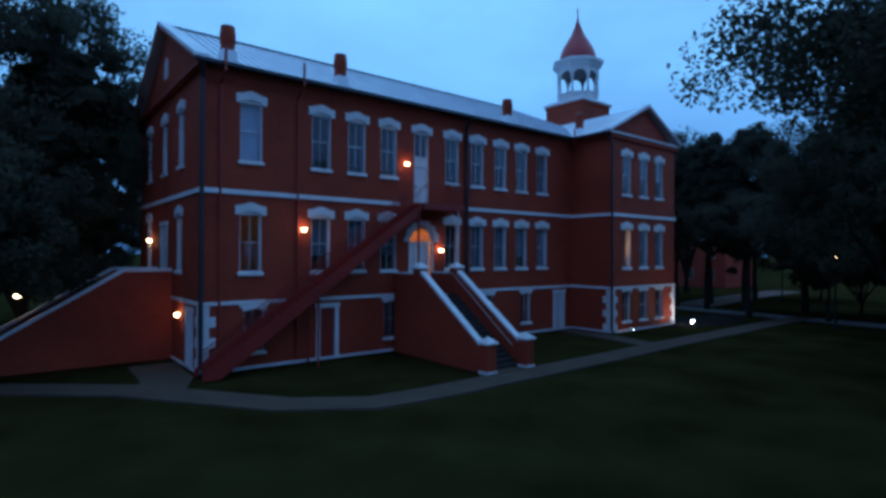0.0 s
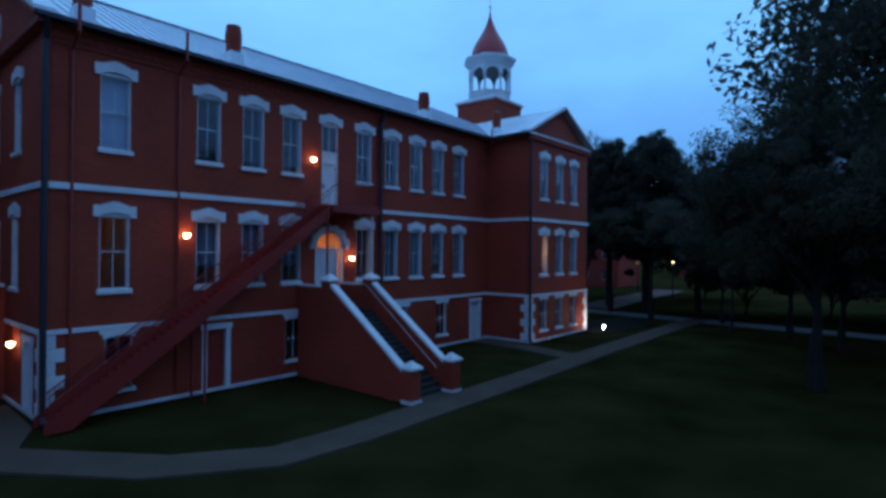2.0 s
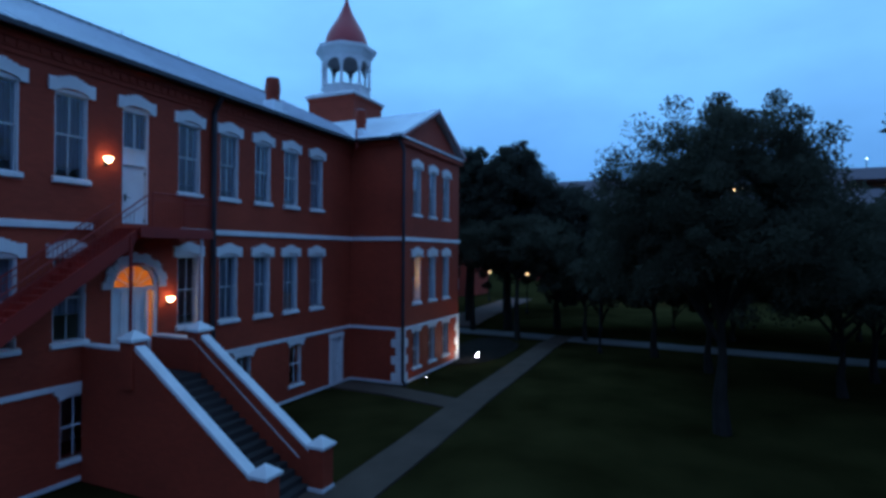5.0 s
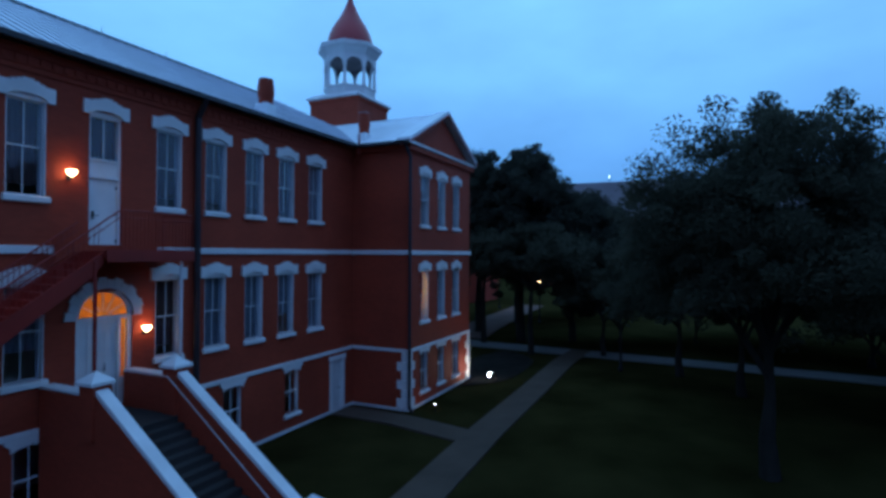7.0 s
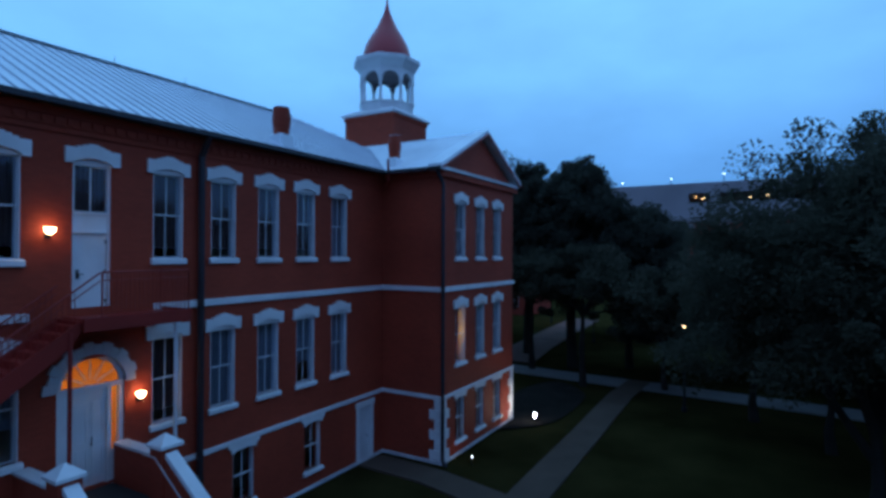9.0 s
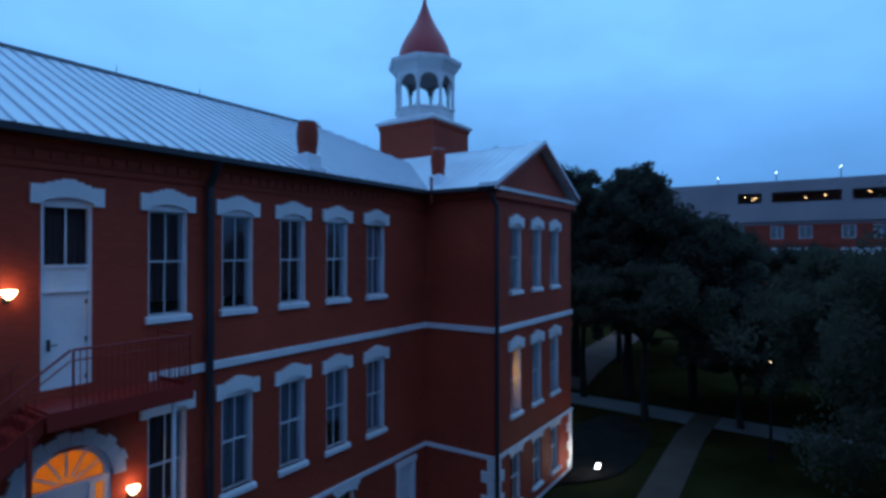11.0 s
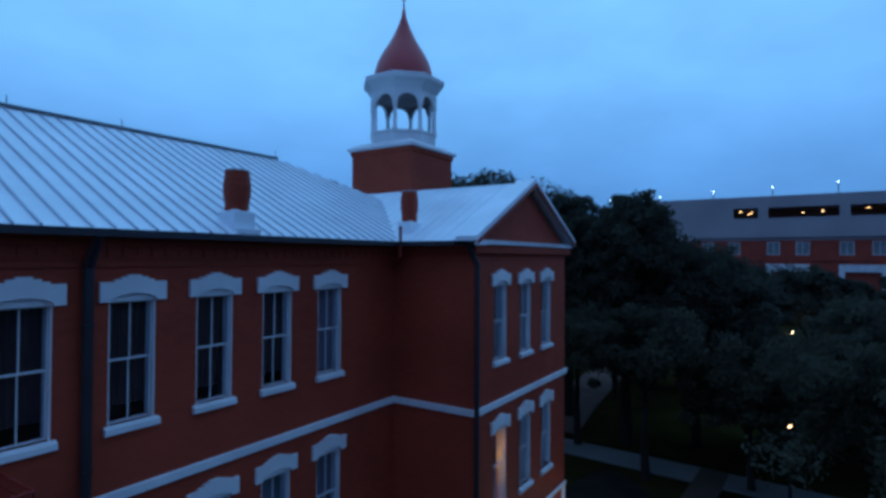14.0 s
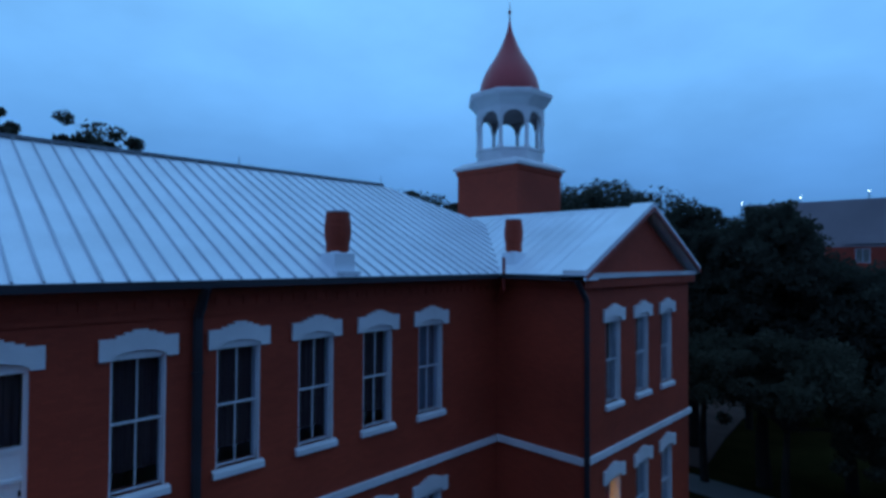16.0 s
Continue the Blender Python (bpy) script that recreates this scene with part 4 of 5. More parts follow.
for i in range(8):
    a = T8 + math.tau * i / 8
    px, py = TX + 1.6 * K * math.cos(a), TY + 1.6 * K * math.sin(a)
    bm = bmesh.new()
    turned(bm, [(0.16, 19.2), (0.16, 19.32), (0.115, 19.38), (0.10, 20.5), (0.15, 20.57), (0.16, 20.64)], 10, 0, px, py)
    part("column", bm, WHITE, tower)
    # the arch of each face
    b = a + math.pi / 8
    side = 2 * 1.6 * math.tan(math.pi / 8)
    bm = bmesh.new()
    half = side / 2 + 0.06
    r = 0.56
    outline = [(half, 20.55), (half, 21.32), (-half, 21.32), (-half, 20.55)] + [(-r * math.cos(math.pi * k / 12), 20.62 + r * math.sin(math.pi * k / 12)) for k in range(13)]
    nx, ny = math.cos(b), math.sin(b)
    cx, cy = TX + 1.55 * nx, TY + 1.55 * ny
    extrude(bm, [(cx - ny * u, cy + nx * u, z) for u, z in outline], (0.16 * nx, 0.16 * ny, 0))
    part("belfry_arch", bm, WHITE, tower)
    # added sheet behind each arch, its dark colour standing for the shade inside
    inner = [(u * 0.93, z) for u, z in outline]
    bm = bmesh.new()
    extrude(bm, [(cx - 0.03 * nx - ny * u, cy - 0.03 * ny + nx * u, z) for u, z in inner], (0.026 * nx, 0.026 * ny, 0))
    part("arch_shade_lining", bm, BELFRY_SHADE, tower, "inner lining with the shade of the belfry in its dark colour")
# added ceiling sheet, painted with the same inside shade
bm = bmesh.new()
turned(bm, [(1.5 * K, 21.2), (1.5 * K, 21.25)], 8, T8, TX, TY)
part("belfry_shade_ceiling", bm, BELFRY_SHADE, tower, "ceiling sheet with the shade of the belfry in its dark colour")
bm = bmesh.new()
turned(bm, [(1.57, 22.2)] + [(r * 1.04, z) for r, z in DOME_PROFILE] + [(0.05, 26.35)], 24, 0, TX, TY)
dome = part("dome", bm, DOME, tower, "red painted bell-shaped metal dome", smooth=True)
bm = bmesh.new()
turned(bm, [(0.05, 26.35), (0.03, 26.7), (0.09, 26.78), (0.09, 26.86), (0.025, 26.95), (0.012, 27.4)], 8, 0, TX, TY)
part("finial", bm, PIPE_RED, tower)


# ---- the entrance steps ----
steps = empty("entrance_steps", pose(9.42, -4.5, 0), "red brick outside stair with white copings leading to the arched door", "stairs")


def steps_part(name, bm, mat, label="", parent=None):
    bmesh.ops.translate(bm, verts=bm.verts[:], vec=(-9.42, 4.5, 0))
    return part(name, bm, mat, parent or steps, label)


NST = 17
RISE, RUN = 3.04 / NST, 4.6 / NST
for i in range(NST):
    bm = bmesh.new()
    y0 = -6.75 + i * RUN
    box(bm, 8.43, 10.42, y0 - 0.02, -2.1 if i == NST - 1 else y0 + RUN + 0.02, max(0.0, i * RISE - 0.1), (i + 1) * RISE)
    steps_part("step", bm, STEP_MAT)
bm = bmesh.new()
box(bm, 8.43, 10.42, -2.1, -0.07, 2.86, 3.045)
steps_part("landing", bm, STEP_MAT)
for xa_, xb_ in ((8.09, 8.41), (10.44, 10.76)):
    bm = bmesh.new()
    extrude(bm, [(xa_, -0.08, 0.0), (xa_, -6.75, 0.0), (xa_, -6.75, 1.06), (xa_, -2.4, 4.06), (xa_, -0.08, 4.06)], (xb_ - xa_, 0, 0))
    w = steps_part("side_wall", bm, RED)
    bm = bmesh.new()
    extrude(bm, [(xa_ - 0.01, -6.78, 1.06), (xa_ - 0.01, -6.78, 1.2), (xa_ - 0.01, -2.38, 4.26), (xa_ - 0.01, -2.38, 4.1)], (xb_ - xa_ + 0.02, 0, 0))
    bevel(bm, 0.015)
    steps_part("coping", bm, WHITE)
    bm = bmesh.new()
    box(bm, xa_ - 0.03, xb_ + 0.03, -1.86, -0.1, 4.062, 4.14)
    bevel(bm, 0.012)
    steps_part("landing_coping", bm, WHITE_OLD)
    for py, z0, z1 in ((-2.13, 3.0, 4.36), (-7.03, 0.0, 1.27)):
        cx = (xa_ + xb_) / 2
        bm = bmesh.new()
        box(bm, cx - 0.25, cx + 0.25, py - 0.25, py + 0.25, z0, z1)
        p = steps_part("pillar", bm, RED)
        bm = bmesh.new()
        turned(bm, [(0.32 * 1.414, z1), (0.32 * 1.414, z1 + 0.08), (0.03, z1 + 0.32)], 4, math.pi / 4, cx, py)
        q = steps_part("cap", bm, WHITE, "", p)
        q.matrix_basis = Matrix.Identity(4)
        if z0 == 0.0:
            bm = bmesh.new()
            box(bm, cx - 0.29, cx + 0.29, py - 0.29, py + 0.29, 0.0, 0.14)
            bevel(bm, 0.015)
            steps_part("foot", bm, WHITE_OLD, "", p)
bm = bmesh.new()
tube(bm, (10.33, -6.45, 0.94), (10.33, -2.1, 4.13), 0.022)
tube(bm, (10.33, -2.12, 4.12), (10.33, -1.6, 4.12), 0.022)
for k in range(4):
    t = k / 3
    y = -6.2 + 3.9 * t
    z = 0.94 + 0.733 * (y + 6.45)
    tube(bm, (10.33, y, z), (10.45, y, z - 0.04), 0.012)
steps_part("handrail", bm, WORN_STEEL, "pale worn steel handrail")

# ---- the steel fire stair ----
fire = empty("fire_stair", pose(4, -0.9, 0), "red painted steel fire stair climbing the wall to the upper door", "stairs")


def fire_part(name, bm, mat=STEEL_RED, label=""):
    bmesh.ops.translate(bm, verts=bm.verts[:], vec=(-4, 0.9, 0))
    return part(name, bm, mat, fire, label)


YI, YO = -0.22, -1.32


def tread_z(x):
    return 1.214 + 0.72 * x


bm = bmesh.new()
tube(bm, (0, 0, -0.02), (0, 0, 0.83), 0.009, None, 6)
BALUSTER = mesh_of("baluster", bm, STEEL_RED)
for y in (YI, YO):
    bm = bmesh.new()  # plate along the treads, with its foot on the ground
    extrude(bm, [(-1.75, y - 0.02, 0.02), (-1.75, y - 0.02, tread_z(-1.2)), (8.95, y - 0.02, tread_z(8.95) + 0.02), (8.95, y - 0.02, 7.38), (8.6, y - 0.02, tread_z(8.6) - 0.45), (-1.03, y - 0.02, 0.02)], (0, 0.04, 0))
    fire_part("stringer", bm)
    bm = bmesh.new()
    extrude(bm, [(-1.7, y - 0.035, tread_z(-1.2) - 0.04), (8.95, y - 0.035, tread_z(8.95) - 0.02), (8.95, y - 0.035, tread_z(8.95) + 0.03), (-1.7, y - 0.035, tread_z(-1.2) + 0.02)], (0, 0.07, 0))
    fire_part("flange", bm)
    bm = bmesh.new()
    x1 = 9.39 if y == YO else 8.95
    tube(bm, (-1.6, y, tread_z(-1.6) + 0.86), (x1, y, tread_z(x1) + 0.84), 0.024)
    tube(bm, (-1.6, y, tread_z(-1.6) + 0.87), (-1.6, y, 0.05), 0.024)
    fire_part("handrail", bm)
    bm = bmesh.new()
    tube(bm, (-1.6, y, tread_z(-1.6) + 0.66), (x1, y, tread_z(x1) + 0.64), 0.014)
    fire_part("mid_rail", bm)
    for k in range(80):
        x = -1.45 + k * 0.13
        placed("baluster", BALUSTER, fire, pose(x - 4, y + 0.9, tread_z(x)))
for k in range(42):
    x = -1.45 + k * 0.25
    z = 0.17 + k * 0.18
    if z > 7.6:
        break
    bm = bmesh.new()
    box(bm, x, x + 0.26, YO + 0.021, YI - 0.021, z - 0.03, z)
    box(bm, x + 0.24, x + 0.26, YO + 0.021, YI - 0.021, z, z + 0.15)
    fire_part("tread", bm)
bm = bmesh.new()
box(bm, 8.96, 11.75, YO - 0.1, -0.14, 7.54, 7.66)
box(bm, 8.96, 11.75, YO - 0.14, YO - 0.1, 7.4, 7.74)
box(bm, 11.75, 11.79, YO - 0.14, -0.14, 7.4, 7.74)
fire_part("landing", bm)
bm = bmesh.new()
box(bm, 8.4, 11.5, -0.135, -0.1, 7.38, 7.88)
fire_part("ledger", bm, RED, "red ledger plate on the wall")
for a, b in (((9.39, YO - 0.1), (11.72, YO - 0.1)), ((11.72, YO - 0.1), (11.72, -0.12))):
    bm = bmesh.new()
    tube(bm, (*a, 8.83), (*b, 8.83), 0.024)
    tube(bm, (*a, 8.63), (*b, 8.63), 0.014)
    fire_part("rail", bm)
    n = 20 if a[0] != b[0] else 9
    for k in range(n + 1):
        t = k / n
        x, y = a[0] + (b[0] - a[0]) * t, a[1] + (b[1] - a[1]) * t
        bm = bmesh.new()
        tube(bm, (x, y, 7.6), (x, y, 8.82), 0.022 if k in (0, n) else 0.01, None, 6)
        fire_part("baluster", bm)
for x, z0, mat in ((8.72, 3.045, STEEL_RED), (11.4, 0.0, WHITE_OLD)):
    bm = bmesh.new()
    y = YO - 0.02
    tube(bm, (x, y, z0), (x, y, 7.4), 0.05)
    box(bm, x - 0.1, x + 0.1, y - 0.1, y + 0.1, z0, z0 + 0.02)
    fire_part("post", bm, mat)
for y in (YI - 0.02, YO + 0.02):
    bm = bmesh.new()
    tube(bm, (3.2, y, 0.0), (3.2, y, tread_z(3.2) - 0.4), 0.05)
    fire_part("post", bm)

# ---- the stair at the end wall ----
end_stair = empty("end_steps", pose(-5, 6.4, 0), "brick outside stair with white copings at the end wall", "stairs")


def end_part(name, bm, mat, label=""):
    bmesh.ops.translate(bm, verts=bm.verts[:], vec=(5, -6.4, 0))
    return part(name, bm, mat, end_stair, label)


for y in (4.75, 8.0):
    bm = bmesh.new()
    extrude(bm, [(-1.52, y, 0.0), (-1.52, y, 4.2), (-3.55, y, 4.2), (-8.9, y, 0.85), (-8.9, y, 0.0)], (0, 0.35, 0))
    end_part("side_wall", bm, RED)
    bm = bmesh.new()
    extrude(bm, [(-1.55, y - 0.03, 4.2), (-1.55, y - 0.03, 4.34), (-3.6, y - 0.03, 4.34), (-8.95, y - 0.03, 0.99), (-8.95, y - 0.03, 0.85), (-3.55, y - 0.03, 4.2)], (0, 0.41, 0))
    end_part("coping", bm, WHITE)
for i in range(17):
    bm = bmesh.new()
    x = -3.5 - 0.3 * (16 - i)
    box(bm, x - 0.3, x + 0.02, 5.1, 8.0, max(0, i * 0.179 - 0.1), (i + 1) * 0.179)
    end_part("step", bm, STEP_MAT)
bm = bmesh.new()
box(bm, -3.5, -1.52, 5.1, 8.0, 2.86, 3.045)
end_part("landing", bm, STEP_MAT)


# ---- lamps ----
def wall_lamp(m, power=2.0, group="wall lamps"):
    """A lantern on a bracket; the wall is at y = 0 and the lamp stands out to -y."""
    o = empty("wall_lamp", m, "lit lantern with a frosted glass shade on an iron wall bracket", "wall lamp", group)
    bm = bmesh.new()
    box(bm, -0.06, 0.06, -0.025, 0.0, -0.16, 0.1)
    tube(bm, (0, -0.02, -0.08), (0, -0.16, -0.12), 0.014)
    tube(bm, (0, -0.16, -0.13), (0, -0.16, -0.06), 0.02)
    part("bracket", bm, DARK, o)
    bm = bmesh.new()
    turned(bm, [(0.035, -0.06), (0.08, -0.02), (0.125, 0.05), (0.135, 0.1), (0.12, 0.11)], 12, 0, 0, -0.16)
    g = part("shade", bm, BULB, o, "glowing frosted shade")
    bm = bmesh.new()
    turned(bm, [(0.04, -0.085), (0.055, -0.062), (0.03, -0.061)], 8, 0, 0, -0.16)
    part("cap", bm, DARK, o)
    p = m @ Vector((0, -0.3, 0.08))
    lamp("wall_lamp_light", p, power, (1.0, 0.45, 0.14), 0.1)
    return o


wall_lamp(pose(8.8, 0, 9.82))
wall_lamp(pose(3.0, 0, 6.15))
wall_lamp(pose(11.14, 0, 5.25))
wall_lamp(pose(X0, 9.5, 5.7, 0, 0, -90), 2.4)
wall_lamp(pose(X0, 3.2, 2.2, 0, 0, -90), 2.2)


def post_lamp(x, y, z, r, mat, label, power=0, colour=(1, 0.7, 0.4)):
    o = empty("street_lamp", pose(x, y, 0), label, "street lamp", "lamps in the grounds")
    bm = bmesh.new()
    turned(bm, [(0.16, 0.0), (0.16, 0.2), (0.08, 0.35), (0.055, z - r - 0.15), (0.1, z - r - 0.08), (0.1, z - r)], 10)
    part("pole", bm, DARK, o)
    bm = bmesh.new()
    turned(bm, [(r * 0.5, z - r), (r * 0.85, z - r * 0.6), (r, z), (r * 0.8, z + r * 0.6), (r * 0.4, z + r)], 12)
    part("globe", bm, mat, o, "glowing globe")
    bm = bmesh.new()
    turned(bm, [(r * 0.42, z + r), (r * 0.3, z + r + 0.06), (0.02, z + r + 0.14)], 10)
    part("cap", bm, DARK, o)
    if power:
        lamp("street_lamp_light", (x, y, z - r - 0.25), power, colour, 0.15)


post_lamp(73.4, 9.24, 4.4, 0.2, BULB_FAR, "lit globe lamp on a dark post", 60)
post_lamp(59.9, -0.05, 4.6, 0.1, BULB_FAR, "small lit globe lamp on a dark post", 0)
post_lamp(85.3, -0.8, 4.6, 0.14, BULB_FAR, "small lit globe lamp on a dark post", 40)
post_lamp(81.3, -11.55, 4.24, 0.26, BULB_FAR, "tall lit globe lamp among the trees", 80)
post_lamp(37.3, -11.39, 5.02, 0.055, BULB_FAR, "small lit lamp on a dark post under trees", 0)
post_lamp(-7.35, 9.2, 3.05, 0.16, BULB, "lit lantern on a post beside the end steps", 14, (1.0, 0.5, 0.2))


def flood(x, y, aim, power, k=1.0):
    """A small ground floodlight on a stake, its head turned to the wall."""
    o = empty("flood_light", pose(x, y, 0), "small ground floodlight washing the wing wall", "floodlight")
    d = (Vector(aim) - Vector((x, y, 0.25))).normalized()
    bm = bmesh.new()
    tube(bm, (0, 0, -0.05), (0, 0, 0.2), 0.02)
    part("stake", bm, DARK, o)
    bm = bmesh.new()
    c = Vector((0, 0, 0.25))
    tube(bm, c - d * 0.1 * k, c + d * 0.06 * k, 0.06 * k, 0.1 * k, 12)
    part("head", bm, DARK, o)
    bm = bmesh.new()
    tube(bm, c + d * 0.062 * k, c + d * 0.075 * k, 0.095 * k, None, 12)
    turned(bm, [(0.03 * k, 0.34), (0.06 * k, 0.34 + 0.03 * k), (0.068 * k, 0.34 + 0.07 * k), (0.04 * k, 0.34 + 0.12 * k)], 10)
    part("lens", bm, BULB_COLD, o, "bright white lens")
    ld = bpy.data.lights.new("flood_light_beam", "SPOT")
    ld.energy, ld.color, ld.spot_size, ld.spot_blend, ld.shadow_soft_size = power, (1.0, 0.92, 0.78), radians(95), 0.7, 0.06
    s = new("flood_light_beam", ld)
    s.matrix_basis = look(Vector((x, y, 0.25)) + d * 0.12, aim)


flood(30.9, -4.5, (29.6, -3.2, 1.6), 90, 0.85)
flood(23.6, -4.3, (24.2, -3.2, 0.4), 3, 0.3)
lamp("flood_light_spill", (30.75, -4.62, 0.62), 2.5, (0.95, 1.0, 0.9), 0.06)
lamp("basement_room_light", (17.9, 0.6, 2.1), 0.4, (1.0, 0.8, 0.55), 0.05)


# ---- trees ----
def leaf_cloud(rng, centres, radii, per, size, squash=0.7):
    """Leaves as small four-cornered blades, scattered in clumps."""
    n = len(centres) * per
    c = np.repeat(centres, per, axis=0)
    r = np.repeat(radii, per)[:, None]
    d = rng.normal(size=(n, 3))
    d /= np.linalg.norm(d, axis=1)[:, None]
    p = c + d * (r * rng.random((n, 1)) ** 0.45) * np.array([1, 1, squash])
    a = rng.normal(size=(n, 3))
    a /= np.linalg.norm(a, axis=1)[:, None]
    b = np.cross(a, rng.normal(size=(n, 3)))
    b /= np.linalg.norm(b, axis=1)[:, None]
    s = size * (0.6 + 0.8 * rng.random((n, 1)))
    v = np.stack([p - a * s, p + b * s * 0.45, p + a * s, p - b * s * 0.45], axis=1).reshape(-1, 3)
    f = np.arange(4 * n).reshape(-1, 4)
    me = bpy.data.meshes.new("crown")
    me.vertices.add(4 * n)
    me.vertices.foreach_set("co", v.ravel())
    me.loops.add(4 * n)
    me.loops.foreach_set("vertex_index", f.ravel())
    me.polygons.add(n)
    me.polygons.foreach_set("loop_start", np.arange(0, 4 * n, 4))
    me.update()
    me.validate()
    return me


_ball = bmesh.new()
bmesh.ops.create_icosphere(_ball, subdivisions=2, radius=1.0)
BALL_V = np.array([v.co[:] for v in _ball.verts])
BALL_F = np.array([[v.index for v in f.verts] for f in _ball.faces])
_ball.free()


def tree(x, y, height, spread, seed, clear=0.25, clumps=70, per=110, size=0.16, label="", mat=LEAF, core=0.75, lean=0.0, z_flat=0.75, group="trees in the grounds"):
    """A broad tree: a tapered trunk, crooked limbs and a ragged crown of leaf clumps at their ends."""
    rng = np.random.default_rng(seed)
    o = empty("tree", pose(x, y, -0.05), label or "dark evergreen tree with a broad ragged crown", "tree", group)
    bm = bmesh.new()
    fork = height * clear
    r0 = 0.022 * height
    pts = [Vector((0, 0, 0)), Vector((lean * 0.3, 0.1, fork * 0.5)), Vector((lean, 0.0, fork)), Vector((lean * 1.6, 0.2, height * 0.6))]
    for i, (p, q) in enumerate(zip(pts, pts[1:])):
        tube(bm, p, q, r0 * (1.25 - 0.33 * i), r0 * (1.25 - 0.33 * (i + 1)), 9)
    centres = []
    nl = 9
    for k in range(nl):
        a = math.tau * (k + 0.4 * rng.random()) / nl
        t0 = pts[2].lerp(pts[3], 0.6 * rng.random())
        rr = spread * (0.5 + 0.35 * rng.random())
        zz = height * (0.5 + 0.38 * rng.random())
        mid = Vector((t0.x + math.cos(a) * rr * 0.5, t0.y + math.sin(a) * rr * 0.5, (t0.z + zz) / 2 + 0.3))
        end = Vector((math.cos(a) * rr, math.sin(a) * rr, zz))
        tube(bm, t0, mid, r0 * 0.5, r0 * 0.3, 6)
        tube(bm, mid, end, r0 * 0.3, r0 * 0.1, 6)
        for _ in range(3):
            tip = end + Vector(rng.normal(size=3)) * spread * 0.18
            tube(bm, mid.lerp(end, 0.5 + 0.4 * rng.random()), tip, r0 * 0.12, r0 * 0.03, 5)
            centres.append(tip)
        centres.append(end)
    part("trunk", bm, BARK, o)
    zc, zh = height * (clear + 1.0) / 2 + 0.02 * height, height * (1.0 - clear) / 2
    while len(centres) < clumps:
        d = rng.normal(size=3)
        d /= np.linalg.norm(d)
        rad = (0.35 + 0.65 * rng.random()) ** 0.6
        wob = 1 + (0.14 if size > 0.15 else 0.28) * math.sin(3 * math.atan2(d[1], d[0]) + seed) + (0.16 if size < 0.1 else 0.12) * rng.normal()
        if d[2] < -0.5 or (size < 0.1 and d[2] > 0.2 and rng.random() < 0.35):
            continue
        centres.append(Vector((d[0] * spread * rad * wob, d[1] * spread * rad * wob, zc + d[2] * zh * rad * (0.92 + 0.12 * rng.random()))))
    centres = np.array([list(c) for c in centres])
    radii = spread * (0.10 + 0.13 * rng.random(len(centres))) * (0.92 if size < 0.1 else 1.0)
    me = leaf_cloud(rng, centres, radii, per, size, z_flat)
    me.materials.append(mat)
    crown = placed("crown", me, o)
    if core > 0:  # dense inner foliage: lumpy clumps well inside the leaves
        vs, fs = [], []
        for c, r in zip(centres, radii):
            if rng.random() < core and (c[0] ** 2 + c[1] ** 2) ** 0.5 < spread * (0.85 if size > 0.15 else 0.66 if size > 0.1 else 0.6) and c[2] < height * (0.93 if size > 0.15 else 0.8):
                lump = 1 + 0.45 * rng.normal(size=len(BALL_V)).clip(-1.2, 1.2)
                vs.append(c + BALL_V * lump[:, None] * np.array([1, 1, 0.75]) * r * (0.62 if size > 0.1 else 0.55))
                fs.append(BALL_F + len(BALL_V) * (len(vs) - 1))
        me = bpy.data.meshes.new("inner_foliage")
        me.from_pydata(np.concatenate(vs).tolist(), [], np.concatenate(fs).tolist())
        me.materials.append(mat)
        placed("inner_foliage", me, crown)
    return o


TREES = [
    # x, y, height, spread, seed, clear, clumps, leaves in a clump, leaf, inner foliage
    (21.4, -18.2, 13.0, 4.4, 3, 0.22, 600, 240, 0.07, 0.5),
    (33.5, -18.2, 10.4, 5.0, 19, 0.2, 150, 170, 0.13, 0.8),
    (37.4, -15.0, 10.6, 4.8, 4, 0.2, 140, 170, 0.13, 0.8),
    (34.6, -26.5, 9.6, 5.6, 5, 0.2, 150, 170, 0.14, 0.8),
    (42.2, -9.6, 8.2, 4.0, 6, 0.28, 110, 140, 0.12, 0.8),
    (40.6, -4.4, 9.8, 4.2, 21, 0.5, 130, 150, 0.12, 0.8),
    (44.2, 0.8, 10.0, 4.0, 22, 0.52, 120, 150, 0.13, 0.8),
    (30.0, -24.0, 9.8, 4.6, 16, 0.2, 170, 190, 0.095, 0.5),
    (5.5, -24.6, 14.0, 5.0, 95, 0.3, 320, 760, 0.058, 0.45),
    (22.0, -35.0, 16.0, 7.0, 17, 0.12, 170, 70, 0.22, 0.9),
    (12.0, -37.0, 15.0, 7.0, 18, 0.12, 150, 70, 0.22, 0.9),
    (-7.0, 13.9, 20.5, 6.8, 8, 0.04, 300, 220, 0.13, 0.95),
    (-12.0, 9.6, 14.0, 5.0, 9, 0.05, 260, 200, 0.12, 0.95),
    (-9.2, 3.6, 10.0, 4.0, 31, 0.05, 240, 200, 0.11, 0.95),
    (-16.0, 18.0, 18.5, 7.4, 10, 0.06, 200, 160, 0.15, 0.95),
    (-12.8, 3.9, 5.2, 2.8, 11, 0.08, 100, 150, 0.11, 0.9),
    (-3.4, 22.5, 10.0, 3.8, 13, 0.05, 130, 150, 0.13, 0.95),
    (-5.6, 16.5, 13.0, 3.4, 12, 0.05, 140, 160, 0.13, 0.95),
]
for x, y, h, s, seed, c, k, per, lf, inner in TREES:
    tree(x, y, h, s, seed, c, k, per, lf, core=inner)
